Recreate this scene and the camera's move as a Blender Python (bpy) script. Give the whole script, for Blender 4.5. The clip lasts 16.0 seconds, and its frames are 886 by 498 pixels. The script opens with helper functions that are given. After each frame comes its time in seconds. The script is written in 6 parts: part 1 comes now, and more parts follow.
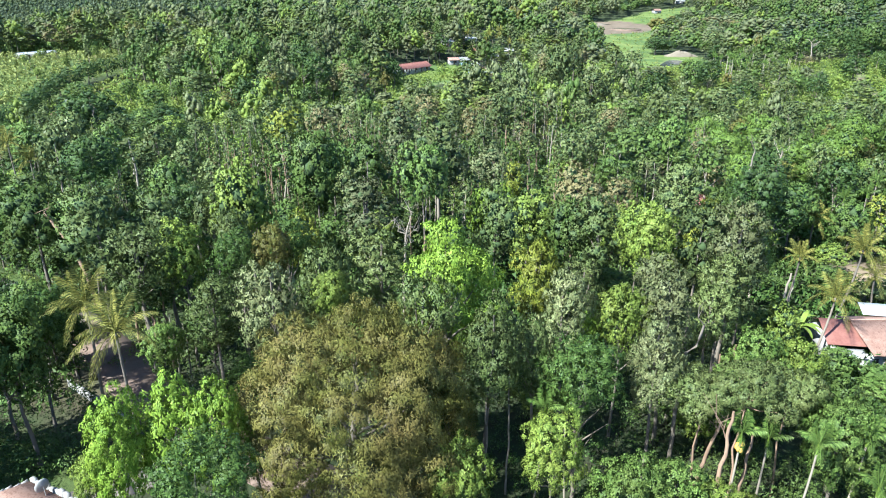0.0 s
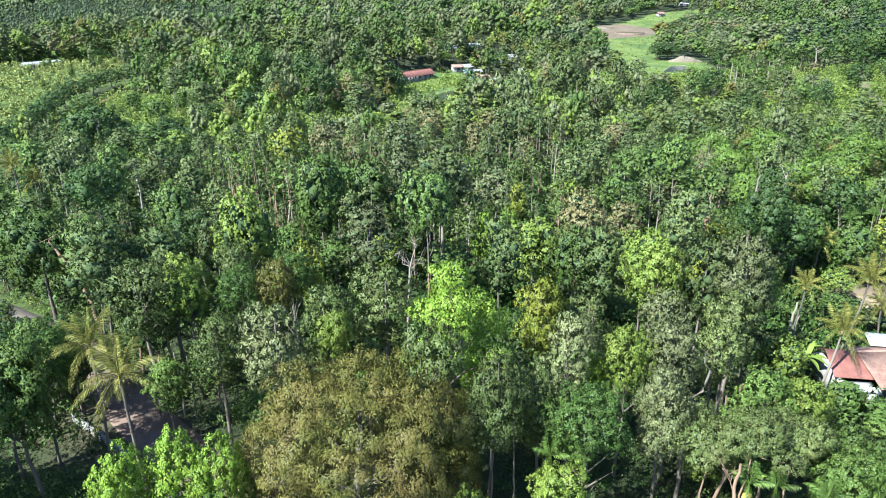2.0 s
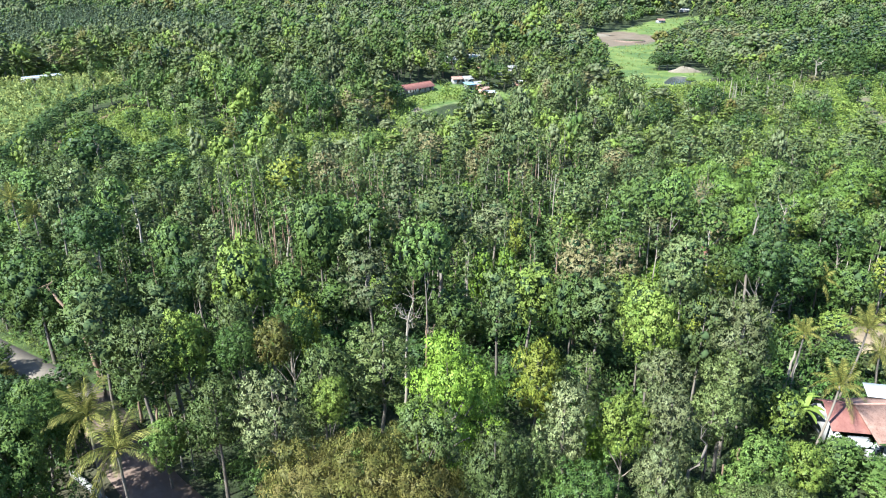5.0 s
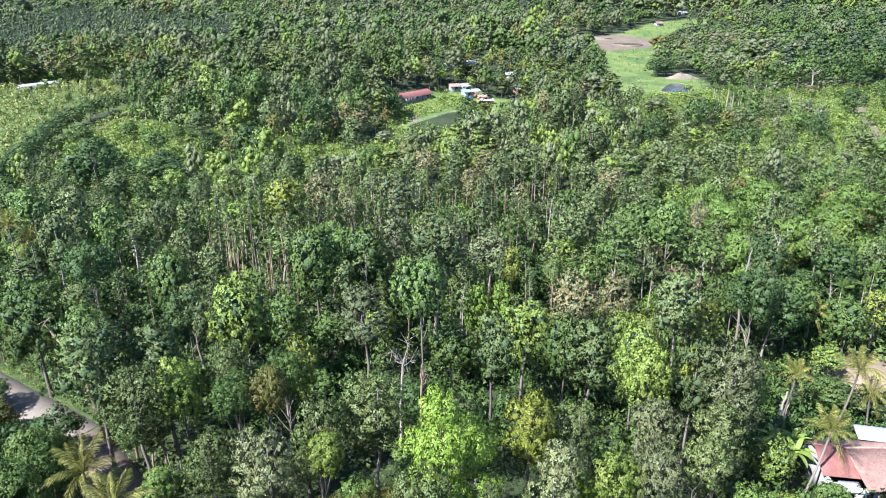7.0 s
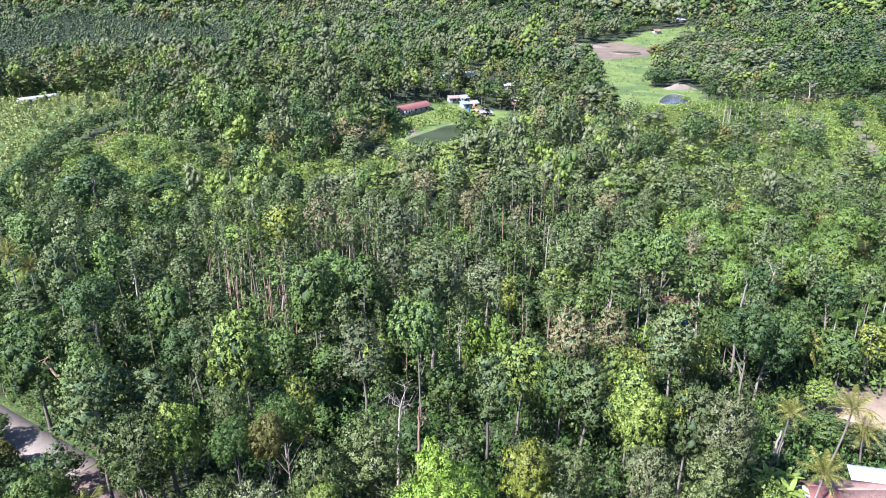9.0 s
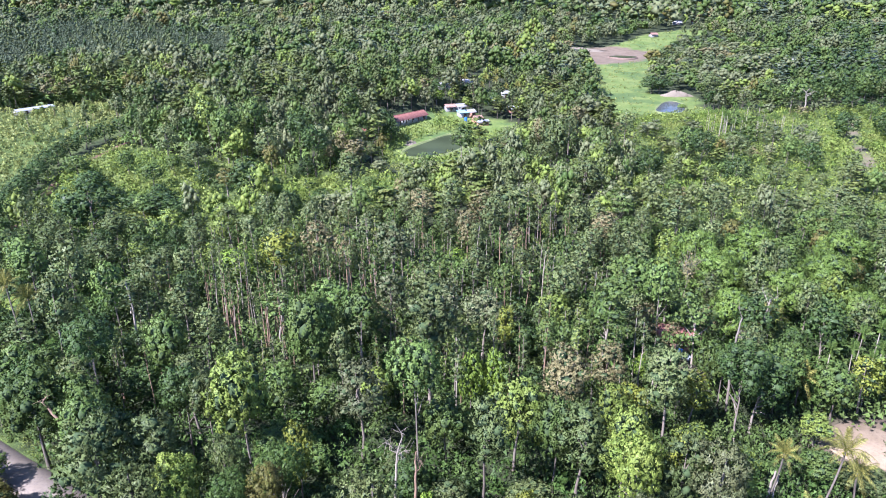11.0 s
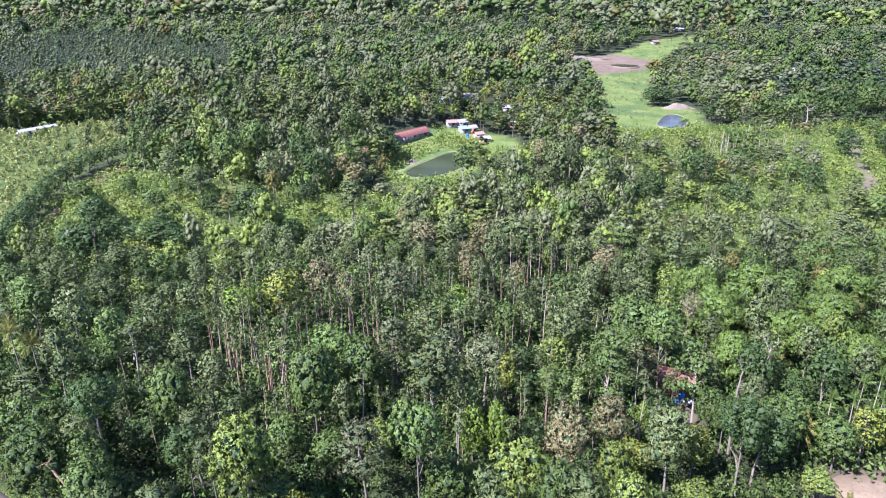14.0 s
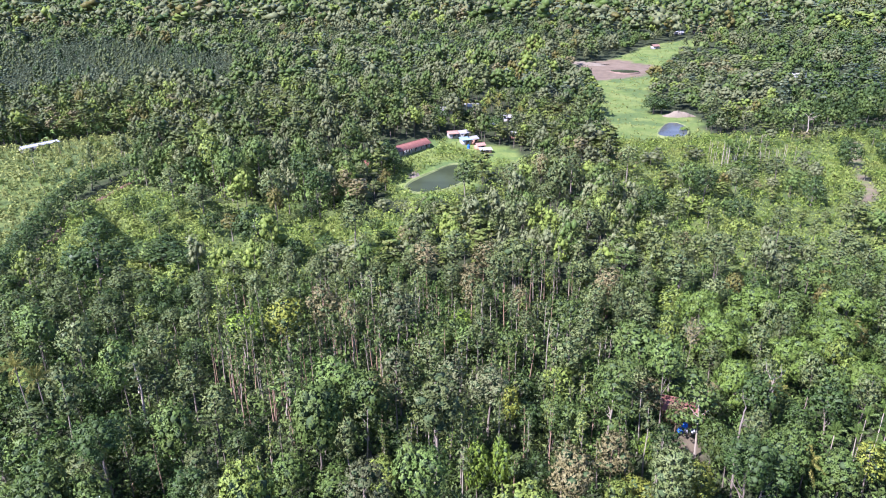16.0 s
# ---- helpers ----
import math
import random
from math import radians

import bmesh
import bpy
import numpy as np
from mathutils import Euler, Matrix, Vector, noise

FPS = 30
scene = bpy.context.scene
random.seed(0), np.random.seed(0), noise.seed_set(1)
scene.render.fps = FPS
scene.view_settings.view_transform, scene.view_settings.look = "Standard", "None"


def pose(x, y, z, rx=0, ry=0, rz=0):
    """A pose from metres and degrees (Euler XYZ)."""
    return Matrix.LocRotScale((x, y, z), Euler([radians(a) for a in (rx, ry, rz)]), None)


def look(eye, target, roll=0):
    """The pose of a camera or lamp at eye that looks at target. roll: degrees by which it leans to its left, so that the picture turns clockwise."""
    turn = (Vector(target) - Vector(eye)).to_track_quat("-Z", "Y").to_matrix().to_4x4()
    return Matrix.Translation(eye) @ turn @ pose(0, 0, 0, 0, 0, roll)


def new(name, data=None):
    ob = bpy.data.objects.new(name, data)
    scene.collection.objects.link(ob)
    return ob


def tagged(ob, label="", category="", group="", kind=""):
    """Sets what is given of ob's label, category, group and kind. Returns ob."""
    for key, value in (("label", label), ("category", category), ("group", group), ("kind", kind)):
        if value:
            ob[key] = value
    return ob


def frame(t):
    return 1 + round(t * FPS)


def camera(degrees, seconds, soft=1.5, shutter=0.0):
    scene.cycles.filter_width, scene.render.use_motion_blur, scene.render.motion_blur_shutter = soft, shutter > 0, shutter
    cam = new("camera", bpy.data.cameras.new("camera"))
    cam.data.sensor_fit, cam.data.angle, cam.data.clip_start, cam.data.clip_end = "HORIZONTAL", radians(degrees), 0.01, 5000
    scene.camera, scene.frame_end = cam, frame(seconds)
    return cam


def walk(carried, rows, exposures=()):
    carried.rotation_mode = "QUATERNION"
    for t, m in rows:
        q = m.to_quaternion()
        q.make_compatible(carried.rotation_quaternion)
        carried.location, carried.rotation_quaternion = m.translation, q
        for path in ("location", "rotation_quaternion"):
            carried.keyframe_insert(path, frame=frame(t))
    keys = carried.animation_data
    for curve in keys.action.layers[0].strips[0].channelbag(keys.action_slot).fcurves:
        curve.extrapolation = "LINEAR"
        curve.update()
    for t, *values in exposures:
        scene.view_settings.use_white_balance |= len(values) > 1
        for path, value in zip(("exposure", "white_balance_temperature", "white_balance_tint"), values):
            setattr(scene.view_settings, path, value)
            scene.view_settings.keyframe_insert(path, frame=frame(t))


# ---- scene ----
cam = camera(67.6, 16.0, 1.0)
PATH = [
    (0, (0.151, 0.509, 39.567), (0.144, 2.378, 38.857), -0.2),
    (0.5, (0.159, 0.829, 40.427), (0.148, 2.698, 39.716), -0.2),
    (1, (0.054, 1.275, 41.347), (0.038, 3.145, 40.636), -0.4),
    (1.5, (0.095, 1.624, 42.116), (0.077, 3.495, 41.407), -0.5),
    (2, (0.085, 1.97, 42.866), (0.067, 3.84, 42.158), -0.4),
    (2.5, (0.101, 2.277, 43.708), (0.082, 4.148, 43.002), -0.4),
    (3, (0.142, 2.563, 44.528), (0.121, 4.435, 43.823), -0.4),
    (3.5, (0.187, 2.908, 45.473), (0.164, 4.779, 44.768), -0.5),
    (4, (0.256, 3.283, 46.256), (0.234, 5.155, 45.552), -0.5),
    (6.5, (0.653, 5.061, 52.398), (0.639, 6.931, 51.69), -0.1),
    (7, (0.709, 5.458, 53.623), (0.697, 7.327, 52.912), -0.1),
    (7.5, (0.681, 5.908, 54.815), (0.669, 7.779, 54.108), -0.1),
    (8, (0.715, 6.144, 55.966), (0.704, 8.015, 55.262), -0.1),
    (8.5, (0.854, 6.191, 57.175), (0.846, 8.063, 56.472), 0.0),
    (9, (0.881, 6.404, 58.347), (0.873, 8.276, 57.644), 0.0),
    (11.5, (1.037, 8.416, 65.038), (1.037, 10.287, 64.331), -0.0),
    (12, (1.032, 8.855, 66.324), (1.031, 10.726, 65.617), -0.0),
    (12.5, (1.096, 9.262, 67.625), (1.092, 11.133, 66.919), -0.1),
    (13, (1.153, 9.656, 68.943), (1.148, 11.527, 68.238), -0.1),
    (13.5, (1.124, 10.132, 70.224), (1.118, 12.004, 69.52), -0.1),
    (14, (1.128, 10.488, 71.595), (1.121, 12.36, 70.891), -0.2),
    (14.5, (1.02, 10.853, 72.905), (1.014, 12.724, 72.2), -0.2),
    (15, (1.085, 11.273, 74.271), (1.078, 13.144, 73.566), -0.3),
    (15.5, (1.044, 11.737, 75.78), (1.036, 13.608, 75.075), -0.4),
    (16, (0.896, 12.143, 77.206), (0.885, 14.016, 76.504), -0.6),
]
EXPOSURES = [(0.0, 1.75, 5020, 6), (4.0, 1.75, 5060, 6), (7.0, 1.76, 5000, 18), (12.5, 1.73, 4900, 32), (16.0, 1.67, 5040, 34)]
walk(cam, [(t, look(eye, target, roll)) for t, eye, target, roll in PATH], EXPOSURES)
# ---- light ----
SUN_ELEV, SUN_FROM = radians(47), Vector((-0.78, -0.63))  # where the sun stands, seen from above
world = bpy.data.worlds.new("sky_world")
scene.world = world
world.use_nodes = True
wn = world.node_tree.nodes
sky = wn.new("ShaderNodeTexSky")
sky.sky_type, sky.sun_disc = "NISHITA", False
sky.sun_elevation, sky.sun_rotation = SUN_ELEV, math.atan2(SUN_FROM.x, SUN_FROM.y)
sky.altitude, sky.air_density, sky.dust_density = 900, 1.0, 0.8
wn["Background"].inputs["Strength"].default_value = 0.09
world.node_tree.links.new(sky.outputs[0], wn["Background"].inputs["Color"])
sun_data = bpy.data.lights.new("sun", "SUN")
sun_data.energy, sun_data.angle, sun_data.color = 5.2, radians(0.55), (1.0, 0.91, 0.73)
sun = new("sun", sun_data)
flat = SUN_FROM.normalized() * math.cos(SUN_ELEV)
sun.matrix_world = look((flat.x * 300, flat.y * 300, math.sin(SUN_ELEV) * 300), (0, 0, 0))

# ---- materials ----


def nodes_of(name):
    m = bpy.data.materials.new(name)
    m.use_nodes = True
    n, l = m.node_tree.nodes, m.node_tree.links
    return m, n, l, n["Principled BSDF"]


def mixed(n, l, a, b, fac, kind="MIX"):
    x = n.new("ShaderNodeMix")
    x.data_type, x.blend_type = "RGBA", kind
    for sock, v in ((x.inputs[0], fac), (x.inputs[6], a), (x.inputs[7], b)):
        if isinstance(v, bpy.types.NodeSocket):
            l.new(v, sock)
        elif isinstance(v, tuple):
            sock.default_value = (*v, 1)
        else:
            sock.default_value = v
    return x.outputs[2]


def noisy(n, l, scale, detail=3, rough=0.6, lo=0.35, hi=0.65, stretch=None):
    co = n.new("ShaderNodeTexCoord")
    t = n.new("ShaderNodeTexNoise")
    t.inputs["Scale"].default_value, t.inputs["Detail"].default_value, t.inputs["Roughness"].default_value = scale, detail, rough
    src = co.outputs["Object"]
    if stretch:
        mp = n.new("ShaderNodeMapping")
        mp.inputs["Scale"].default_value = stretch
        l.new(src, mp.inputs["Vector"])
        src = mp.outputs[0]
    l.new(src, t.inputs["Vector"])
    r = n.new("ShaderNodeMapRange")
    r.inputs[1].default_value, r.inputs[2].default_value = lo, hi
    l.new(t.outputs["Fac"], r.inputs[0])
    return r.outputs[0]


def bumped(n, l, bsdf, height, strength, dist):
    b = n.new("ShaderNodeBump")
    b.inputs["Strength"].default_value, b.inputs["Distance"].default_value = strength, dist
    l.new(height, b.inputs["Height"])
    l.new(b.outputs[0], bsdf.inputs["Normal"])


def leaf_mat(name, dark, light, dry, dry_amount=0.15, patch=0.22, gloss=0.5, spread=0.35, through_light=0.14, tips=0.10):
    """Leaves: two greens from leaf to leaf and bough to bough, dry ones in patches, pale tips, and each tree a little lighter or darker."""
    m, n, l, b = nodes_of(name)
    geo, info = n.new("ShaderNodeNewGeometry"), n.new("ShaderNodeObjectInfo")
    c = mixed(n, l, tuple(v * 0.82 for v in dark), tuple(v * 1.12 for v in light), geo.outputs["Random Per Island"])
    pick, over = n.new("ShaderNodeMath"), n.new("ShaderNodeMath")
    pick.operation, over.operation = "FRACT", "GREATER_THAN"
    times = n.new("ShaderNodeMath")
    times.operation, times.inputs[1].default_value = "MULTIPLY", 7.31
    l.new(geo.outputs["Random Per Island"], times.inputs[0])
    l.new(times.outputs[0], pick.inputs[0])
    l.new(pick.outputs[0], over.inputs[0])
    over.inputs[1].default_value = 1 - tips
    c = mixed(n, l, c, tuple(min(0.5, v * 1.35 + 0.01) for v in light), over.outputs[0])
    bough = noisy(n, l, 0.75, 2, 0.5, 0.3, 0.7)
    c = mixed(n, l, mixed(n, l, c, (0.78, 0.84, 0.72), 1.0, "MULTIPLY"), mixed(n, l, c, (1.16, 1.12, 1.05), 1.0, "MULTIPLY"), bough)
    p = noisy(n, l, patch, 3, 0.6, 0.42, 0.72)
    mul = n.new("ShaderNodeMath")
    mul.operation = "MULTIPLY"
    mul.inputs[1].default_value = dry_amount * 2
    l.new(p, mul.inputs[0])
    c = mixed(n, l, c, dry, mul.outputs[0])
    hsv = n.new("ShaderNodeHueSaturation")
    l.new(c, hsv.inputs["Color"])
    r = n.new("ShaderNodeMapRange")
    r.inputs[3].default_value, r.inputs[4].default_value = 1 - spread, 1 + spread
    l.new(info.outputs["Random"], r.inputs[0])
    l.new(r.outputs[0], hsv.inputs["Value"])
    tr, mix = n.new("ShaderNodeBsdfTranslucent"), n.new("ShaderNodeMixShader")
    l.new(hsv.outputs[0], b.inputs["Base Color"])
    l.new(hsv.outputs[0], tr.inputs["Color"])
    b.inputs["Roughness"].default_value = gloss
    b.inputs["Specular IOR Level"].default_value = 0.12
    mix.inputs[0].default_value = through_light
    l.new(b.outputs[0], mix.inputs[1])
    l.new(tr.outputs[0], mix.inputs[2])
    l.new(mix.outputs[0], n["Material Output"].inputs["Surface"])
    return m


def rough_mat(name, a, b_col, scale=2.0, rough=0.9, bump=0.4, dist=0.03, stretch=None, fine=None, metal=0.0, vary=0.0):
    m, n, l, b = nodes_of(name)
    f = noisy(n, l, scale, 5, 0.65, 0.3, 0.7, stretch)
    c = mixed(n, l, a, b_col, f)
    if fine:
        c = mixed(n, l, c, fine, noisy(n, l, scale * 6, 4, 0.7, 0.5, 0.75, stretch))
    if vary:
        info, hsv, r = n.new("ShaderNodeObjectInfo"), n.new("ShaderNodeHueSaturation"), n.new("ShaderNodeMapRange")
        r.inputs[3].default_value, r.inputs[4].default_value = 1 - vary, 1 + vary
        l.new(info.outputs["Random"], r.inputs[0])
        l.new(r.outputs[0], hsv.inputs["Value"])
        l.new(c, hsv.inputs["Color"])
        c = hsv.outputs[0]
    l.new(c, b.inputs["Base Color"])
    b.inputs["Roughness"].default_value, b.inputs["Metallic"].default_value = rough, metal
    b.inputs["Specular IOR Level"].default_value = 0.3
    if bump:
        bumped(n, l, b, noisy(n, l, scale * 4, 5, 0.7, 0, 1, stretch), bump, dist)
    return m


LEAVES = {
    "silver": dict(name="silver_oak_leaf", dark=(0.062, 0.092, 0.03), light=(0.13, 0.162, 0.056), dry=(0.16, 0.158, 0.058), dry_amount=0.2, gloss=0.45, tips=0.12, spread=0.3),
    "grey": dict(name="grey_green_leaf", dark=(0.086, 0.116, 0.05), light=(0.178, 0.202, 0.092), dry=(0.19, 0.18, 0.08), dry_amount=0.3, gloss=0.5, tips=0.12),
    "green": dict(name="broad_leaf", dark=(0.047, 0.09, 0.02), light=(0.11, 0.164, 0.038), dry=(0.15, 0.165, 0.046), dry_amount=0.25, spread=0.32),
    "mid": dict(name="vine_leaf", dark=(0.06, 0.1, 0.021), light=(0.15, 0.19, 0.042), dry=(0.17, 0.155, 0.05), dry_amount=0.3, spread=0.34),
    "light": dict(name="light_green_leaf", dark=(0.092, 0.148, 0.024), light=(0.18, 0.232, 0.044), dry=(0.21, 0.23, 0.052), dry_amount=0.25, spread=0.18),
    "dark": dict(name="dark_glossy_leaf", dark=(0.027, 0.056, 0.014), light=(0.072, 0.116, 0.026), dry=(0.095, 0.115, 0.03), dry_amount=0.15, gloss=0.45, spread=0.28),
    "fresh": dict(name="fresh_leaf", dark=(0.092, 0.165, 0.016), light=(0.18, 0.26, 0.034), dry=(0.22, 0.27, 0.04), dry_amount=0.2, spread=0.15),
    "olive": dict(name="olive_leaf", dark=(0.06, 0.068, 0.015), light=(0.128, 0.126, 0.031), dry=(0.16, 0.115, 0.042), dry_amount=0.3, spread=0.1),
    "yellow": dict(name="yellow_green_leaf", dark=(0.11, 0.155, 0.02), light=(0.208, 0.24, 0.034), dry=(0.22, 0.2, 0.04), dry_amount=0.3, spread=0.15),
    "dry": dict(name="dry_brown_leaf", dark=(0.118, 0.110, 0.045), light=(0.196, 0.180, 0.082), dry=(0.180, 0.146, 0.064), dry_amount=0.3, spread=0.2),
    "palm": dict(name="palm_frond", dark=(0.085, 0.1, 0.022), light=(0.2, 0.196, 0.046), dry=(0.27, 0.22, 0.065), dry_amount=0.25, spread=0.12, gloss=0.65),
    "shrub": dict(name="shrub_leaf", dark=(0.036, 0.08, 0.018), light=(0.09, 0.15, 0.034), dry=(0.14, 0.17, 0.05), dry_amount=0.4, patch=0.05),
    "lush": dict(name="lush_weed_leaf", dark=(0.074, 0.132, 0.02), light=(0.172, 0.226, 0.042), dry=(0.185, 0.21, 0.052), dry_amount=0.45, patch=0.07, spread=0.1),
    "umbel": dict(name="umbel_leaf", dark=(0.062, 0.118, 0.020), light=(0.145, 0.212, 0.040), dry=(0.17, 0.20, 0.045), dry_amount=0.2, spread=0.12),
    "deep": dict(name="deep_oak_leaf", dark=(0.042, 0.070, 0.022), light=(0.098, 0.130, 0.042), dry=(0.13, 0.13, 0.045), dry_amount=0.2, spread=0.2),
    # blue-grey put into this leaf colour to stand for distant haze
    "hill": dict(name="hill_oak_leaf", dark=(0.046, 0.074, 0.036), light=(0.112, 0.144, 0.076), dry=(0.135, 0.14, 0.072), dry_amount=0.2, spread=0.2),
    "meadow": dict(name="meadow_shrub_leaf", dark=(0.09, 0.128, 0.028), light=(0.215, 0.24, 0.07), dry=(0.22, 0.23, 0.07), dry_amount=0.25, patch=0.06, spread=0.1),
}
LEAF = {k: leaf_mat(**{**v, **{c: (v[c][0] * 1.04, v[c][1], v[c][2] * 0.95) for c in ("dark", "light", "dry")}}) for k, v in LEAVES.items()}
EVEN = {k: leaf_mat(**{**v, "name": v["name"] + "_far", "tips": 0.0, "dark": tuple(k * (a * 0.55 + b * 0.45) for a, b, k in zip(v["dark"], v["light"], (1.04, 1, 1.04))), "light": tuple(k * (a * 0.2 + b * 0.8) for a, b, k in zip(v["dark"], v["light"], (1.04, 1, 1.04)))}) for k, v in LEAVES.items()}  # whole boughs far off, with less difference from leaf to leaf, bluer for haze
EVEN["dark"] = leaf_mat(**{**LEAVES["dark"], "name": "dark_glossy_leaf_far", "tips": 0.0, "dark": (0.030, 0.058, 0.016), "light": (0.060, 0.094, 0.025)})
INNER = rough_mat("shaded_twigs_and_inner_leaves", (0.034, 0.054, 0.018), (0.062, 0.090, 0.030), 1.5, 0.95, 0.0)  # what shows between the sprays of a crown, its shade put into the colour
BARK = rough_mat("grey_brown_bark", (0.12, 0.098, 0.072), (0.22, 0.185, 0.145), 1.2, 0.95, 0.6, 0.04, (1, 1, 0.25), (0.12, 0.09, 0.06), vary=0.3)
PALE_BARK = rough_mat("pale_bark", (0.225, 0.188, 0.140), (0.345, 0.292, 0.220), 1.2, 0.9, 0.5, 0.03, (1, 1, 0.25), (0.20, 0.165, 0.125), vary=0.25)
RED_BARK = rough_mat("reddish_bark", (0.200, 0.130, 0.080), (0.315, 0.212, 0.134), 1.2, 0.9, 0.5, 0.03, (1, 1, 0.25), (0.16, 0.10, 0.07), vary=0.2)

# ---- the lie of the land ----


def smooth(a, b, v):
    t = np.clip((np.asarray(v, float) - a) / (b - a), 0, 1)
    return t * t * (3 - 2 * t)


def land(x, y):
    """Height of the ground: a flat valley floor, a low hill on the west side, and hills far behind."""
    x, y = np.asarray(x, float), np.asarray(y, float)
    axis = np.interp(y, [0, 250, 320, 460, 700, 900, 2500], [0, 0, 5, 150, 180, 260, 500])
    z = np.interp(y, [-500, 420, 700, 870, 1500, 2600, 4200], [0, 0, 9.5, 24, 66, 150, 260])
    d = x - axis
    z = z + 14 * smooth(30, 140, -d) * smooth(200, 320, y) + 5 * smooth(40, 160, d) * smooth(300, 420, y)
    return z + 25 * smooth(900, 2000, y) * np.sin(x / 310.0 + 1.0) * np.sin(y / 420.0)


def inside(x, y, poly):
    """Which of the points lie in a polygon."""
    x, y = np.asarray(x, float), np.asarray(y, float)
    hit = np.zeros(x.shape, bool)
    for (ax, ay), (bx, by) in zip(poly, poly[1:] + poly[:1]):
        cross = (ay > y) != (by > y)
        hit ^= cross & (x < (bx - ax) * (y - ay) / (by - ay + 1e-9) + ax)
    return hit


def to_line(x, y, line):
    """Distance of the points from a line of corners."""
    x, y = np.asarray(x, float), np.asarray(y, float)
    best = np.full(x.shape, 1e9)
    for (ax, ay), (bx, by) in zip(line, line[1:]):
        ex, ey = bx - ax, by - ay
        t = np.clip(((x - ax) * ex + (y - ay) * ey) / (ex * ex + ey * ey), 0, 1)
        best = np.minimum(best, np.hypot(x - ax - t * ex, y - ay - t * ey))
    return best


POND = [(-17.4, 298), (-13, 287), (-4, 288), (7.4, 302), (11.8, 317), (10.2, 337), (4, 340), (-4.4, 324), (-12, 311)]
FAR_POND = [(127, 406), (132, 399), (144, 402), (154, 433), (152, 450), (144, 444), (135, 425)]
FIELD = [(95, 392), (94, 421), (108, 471), (121, 540), (119, 607), (123, 706), (191, 776), (254, 868), (345, 930),
         (316, 852), (271, 801), (245, 729), (210, 680), (168, 565), (146, 480), (174, 470), (158, 405), (116, 392)]
BROWN = [(121, 690), (162, 757), (189, 768), (224, 718), (187, 660), (143, 637), (122, 638)]
PIT = [(162, 696), (180, 711), (198, 689), (177, 666)]
RIGHT_CLEAR = [(172, 315), (221, 375), (268, 395), (196, 262), (163, 277)]
LEFT_FIELD = [(-240, 290), (-192, 333), (-174, 347), (-158, 346), (-139, 310), (-137, 284), (-146, 264), (-147, 244), (-142, 220), (-131, 188), (-160, 188), (-200, 230)]
LEFT_CLEAR = [(-128, 200), (-133, 222), (-135, 244), (-132, 260), (-126, 269), (-103, 263), (-87, 239), (-79, 219), (-80, 180), (-104, 190)]
CENTRE_CLEAR = [(-56, 212), (-52, 242), (-40, 255), (-18, 255), (-14, 219), (-30, 200)]
GARDEN = [(-30, 340), (-12, 374), (4, 392), (26, 384), (40, 374), (44, 346), (18, 326), (16, 296), (0, 278), (-24, 282)]
LAWN = [(-46, 52), (-39, 55), (-33, 51), (-27, 50), (-26, 42), (-34, 36), (-48, 42)]
DIRT = [(60, 98), (72, 96), (74, 84), (64, 82), (56, 86)]
ROAD = [(-130, 128), (-92, 106), (-66, 89), (-57, 83.6), (-47.2, 77.6), (-40.4, 70.6), (-35, 64.2), (-28, 57.5), (-19, 51.5), (-8, 45), (6, 38), (24, 30), (60, 10)]
YARD = [(-42, 44), (-42, 54), (-30, 54), (-22, 54), (-20, 47), (-25, 36), (-36, 32)]
STEMS = [(-50, 118), (-50, 136), (-28, 142), (-10, 142), (-10, 122), (-26, 124), (-28, 108), (-40, 108)]
STANDS = [(12, 158), (12, 184), (36, 184), (36, 158)]
STEM_FEET = [(15.5, 178), (17.7, 176), (23, 181), (23.5, 168), (30.5, 174), (32, 171), (27, 172), (19, 170), (-26, 132), (-28, 128), (-41, 126), (-16, 136), (-33, 122.6), (-31, 123.3), (-35, 124.3), (-30, 122.5), (-45.7, 131.5), (-47, 133.7), (-44, 130.5), (-24, 138), (-22, 136.5), (-23, 140), (-19.5, 139), (-13.4, 131.5), (-40, 131.5), (-37.5, 120)]
GLADE = [(-125, 186), (-132, 262), (-60, 268), (-14, 255), (-10, 215), (-40, 186)]
WOOD_EDGES = ([(-126, 266), (-120, 294), (-60, 298), (-34, 286), (-32, 260), (-60, 268)], [(-262, 300), (-192, 340), (-174, 354), (-156, 354), (-150, 385), (-200, 390), (-285, 335)])
SCRUB = [(62, 188), (70, 300), (100, 392), (170, 400), (262, 395), (300, 345), (170, 188)]
STRIP = [(-124, 186), (-128, 197), (-133, 219), (-136.5, 240), (-134, 255), (-127, 275), (-121, 286)]
EAST = [(146, 440), (148, 485), (168, 565), (210, 680), (271, 801), (330, 800), (310, 640), (250, 520), (215, 440)]
HEDGE = [(-122, 186), (-126, 197), (-131, 219), (-134, 240), (-131, 255), (-124, 275), (-118, 286), (-124, 288), (-131, 276), (-137, 256), (-140, 240), (-136, 219), (-131, 197), (-127, 186)]
TRACK = [(222, 368), (208, 342), (196.5, 320), (188, 300), (178, 277), (160, 258)]


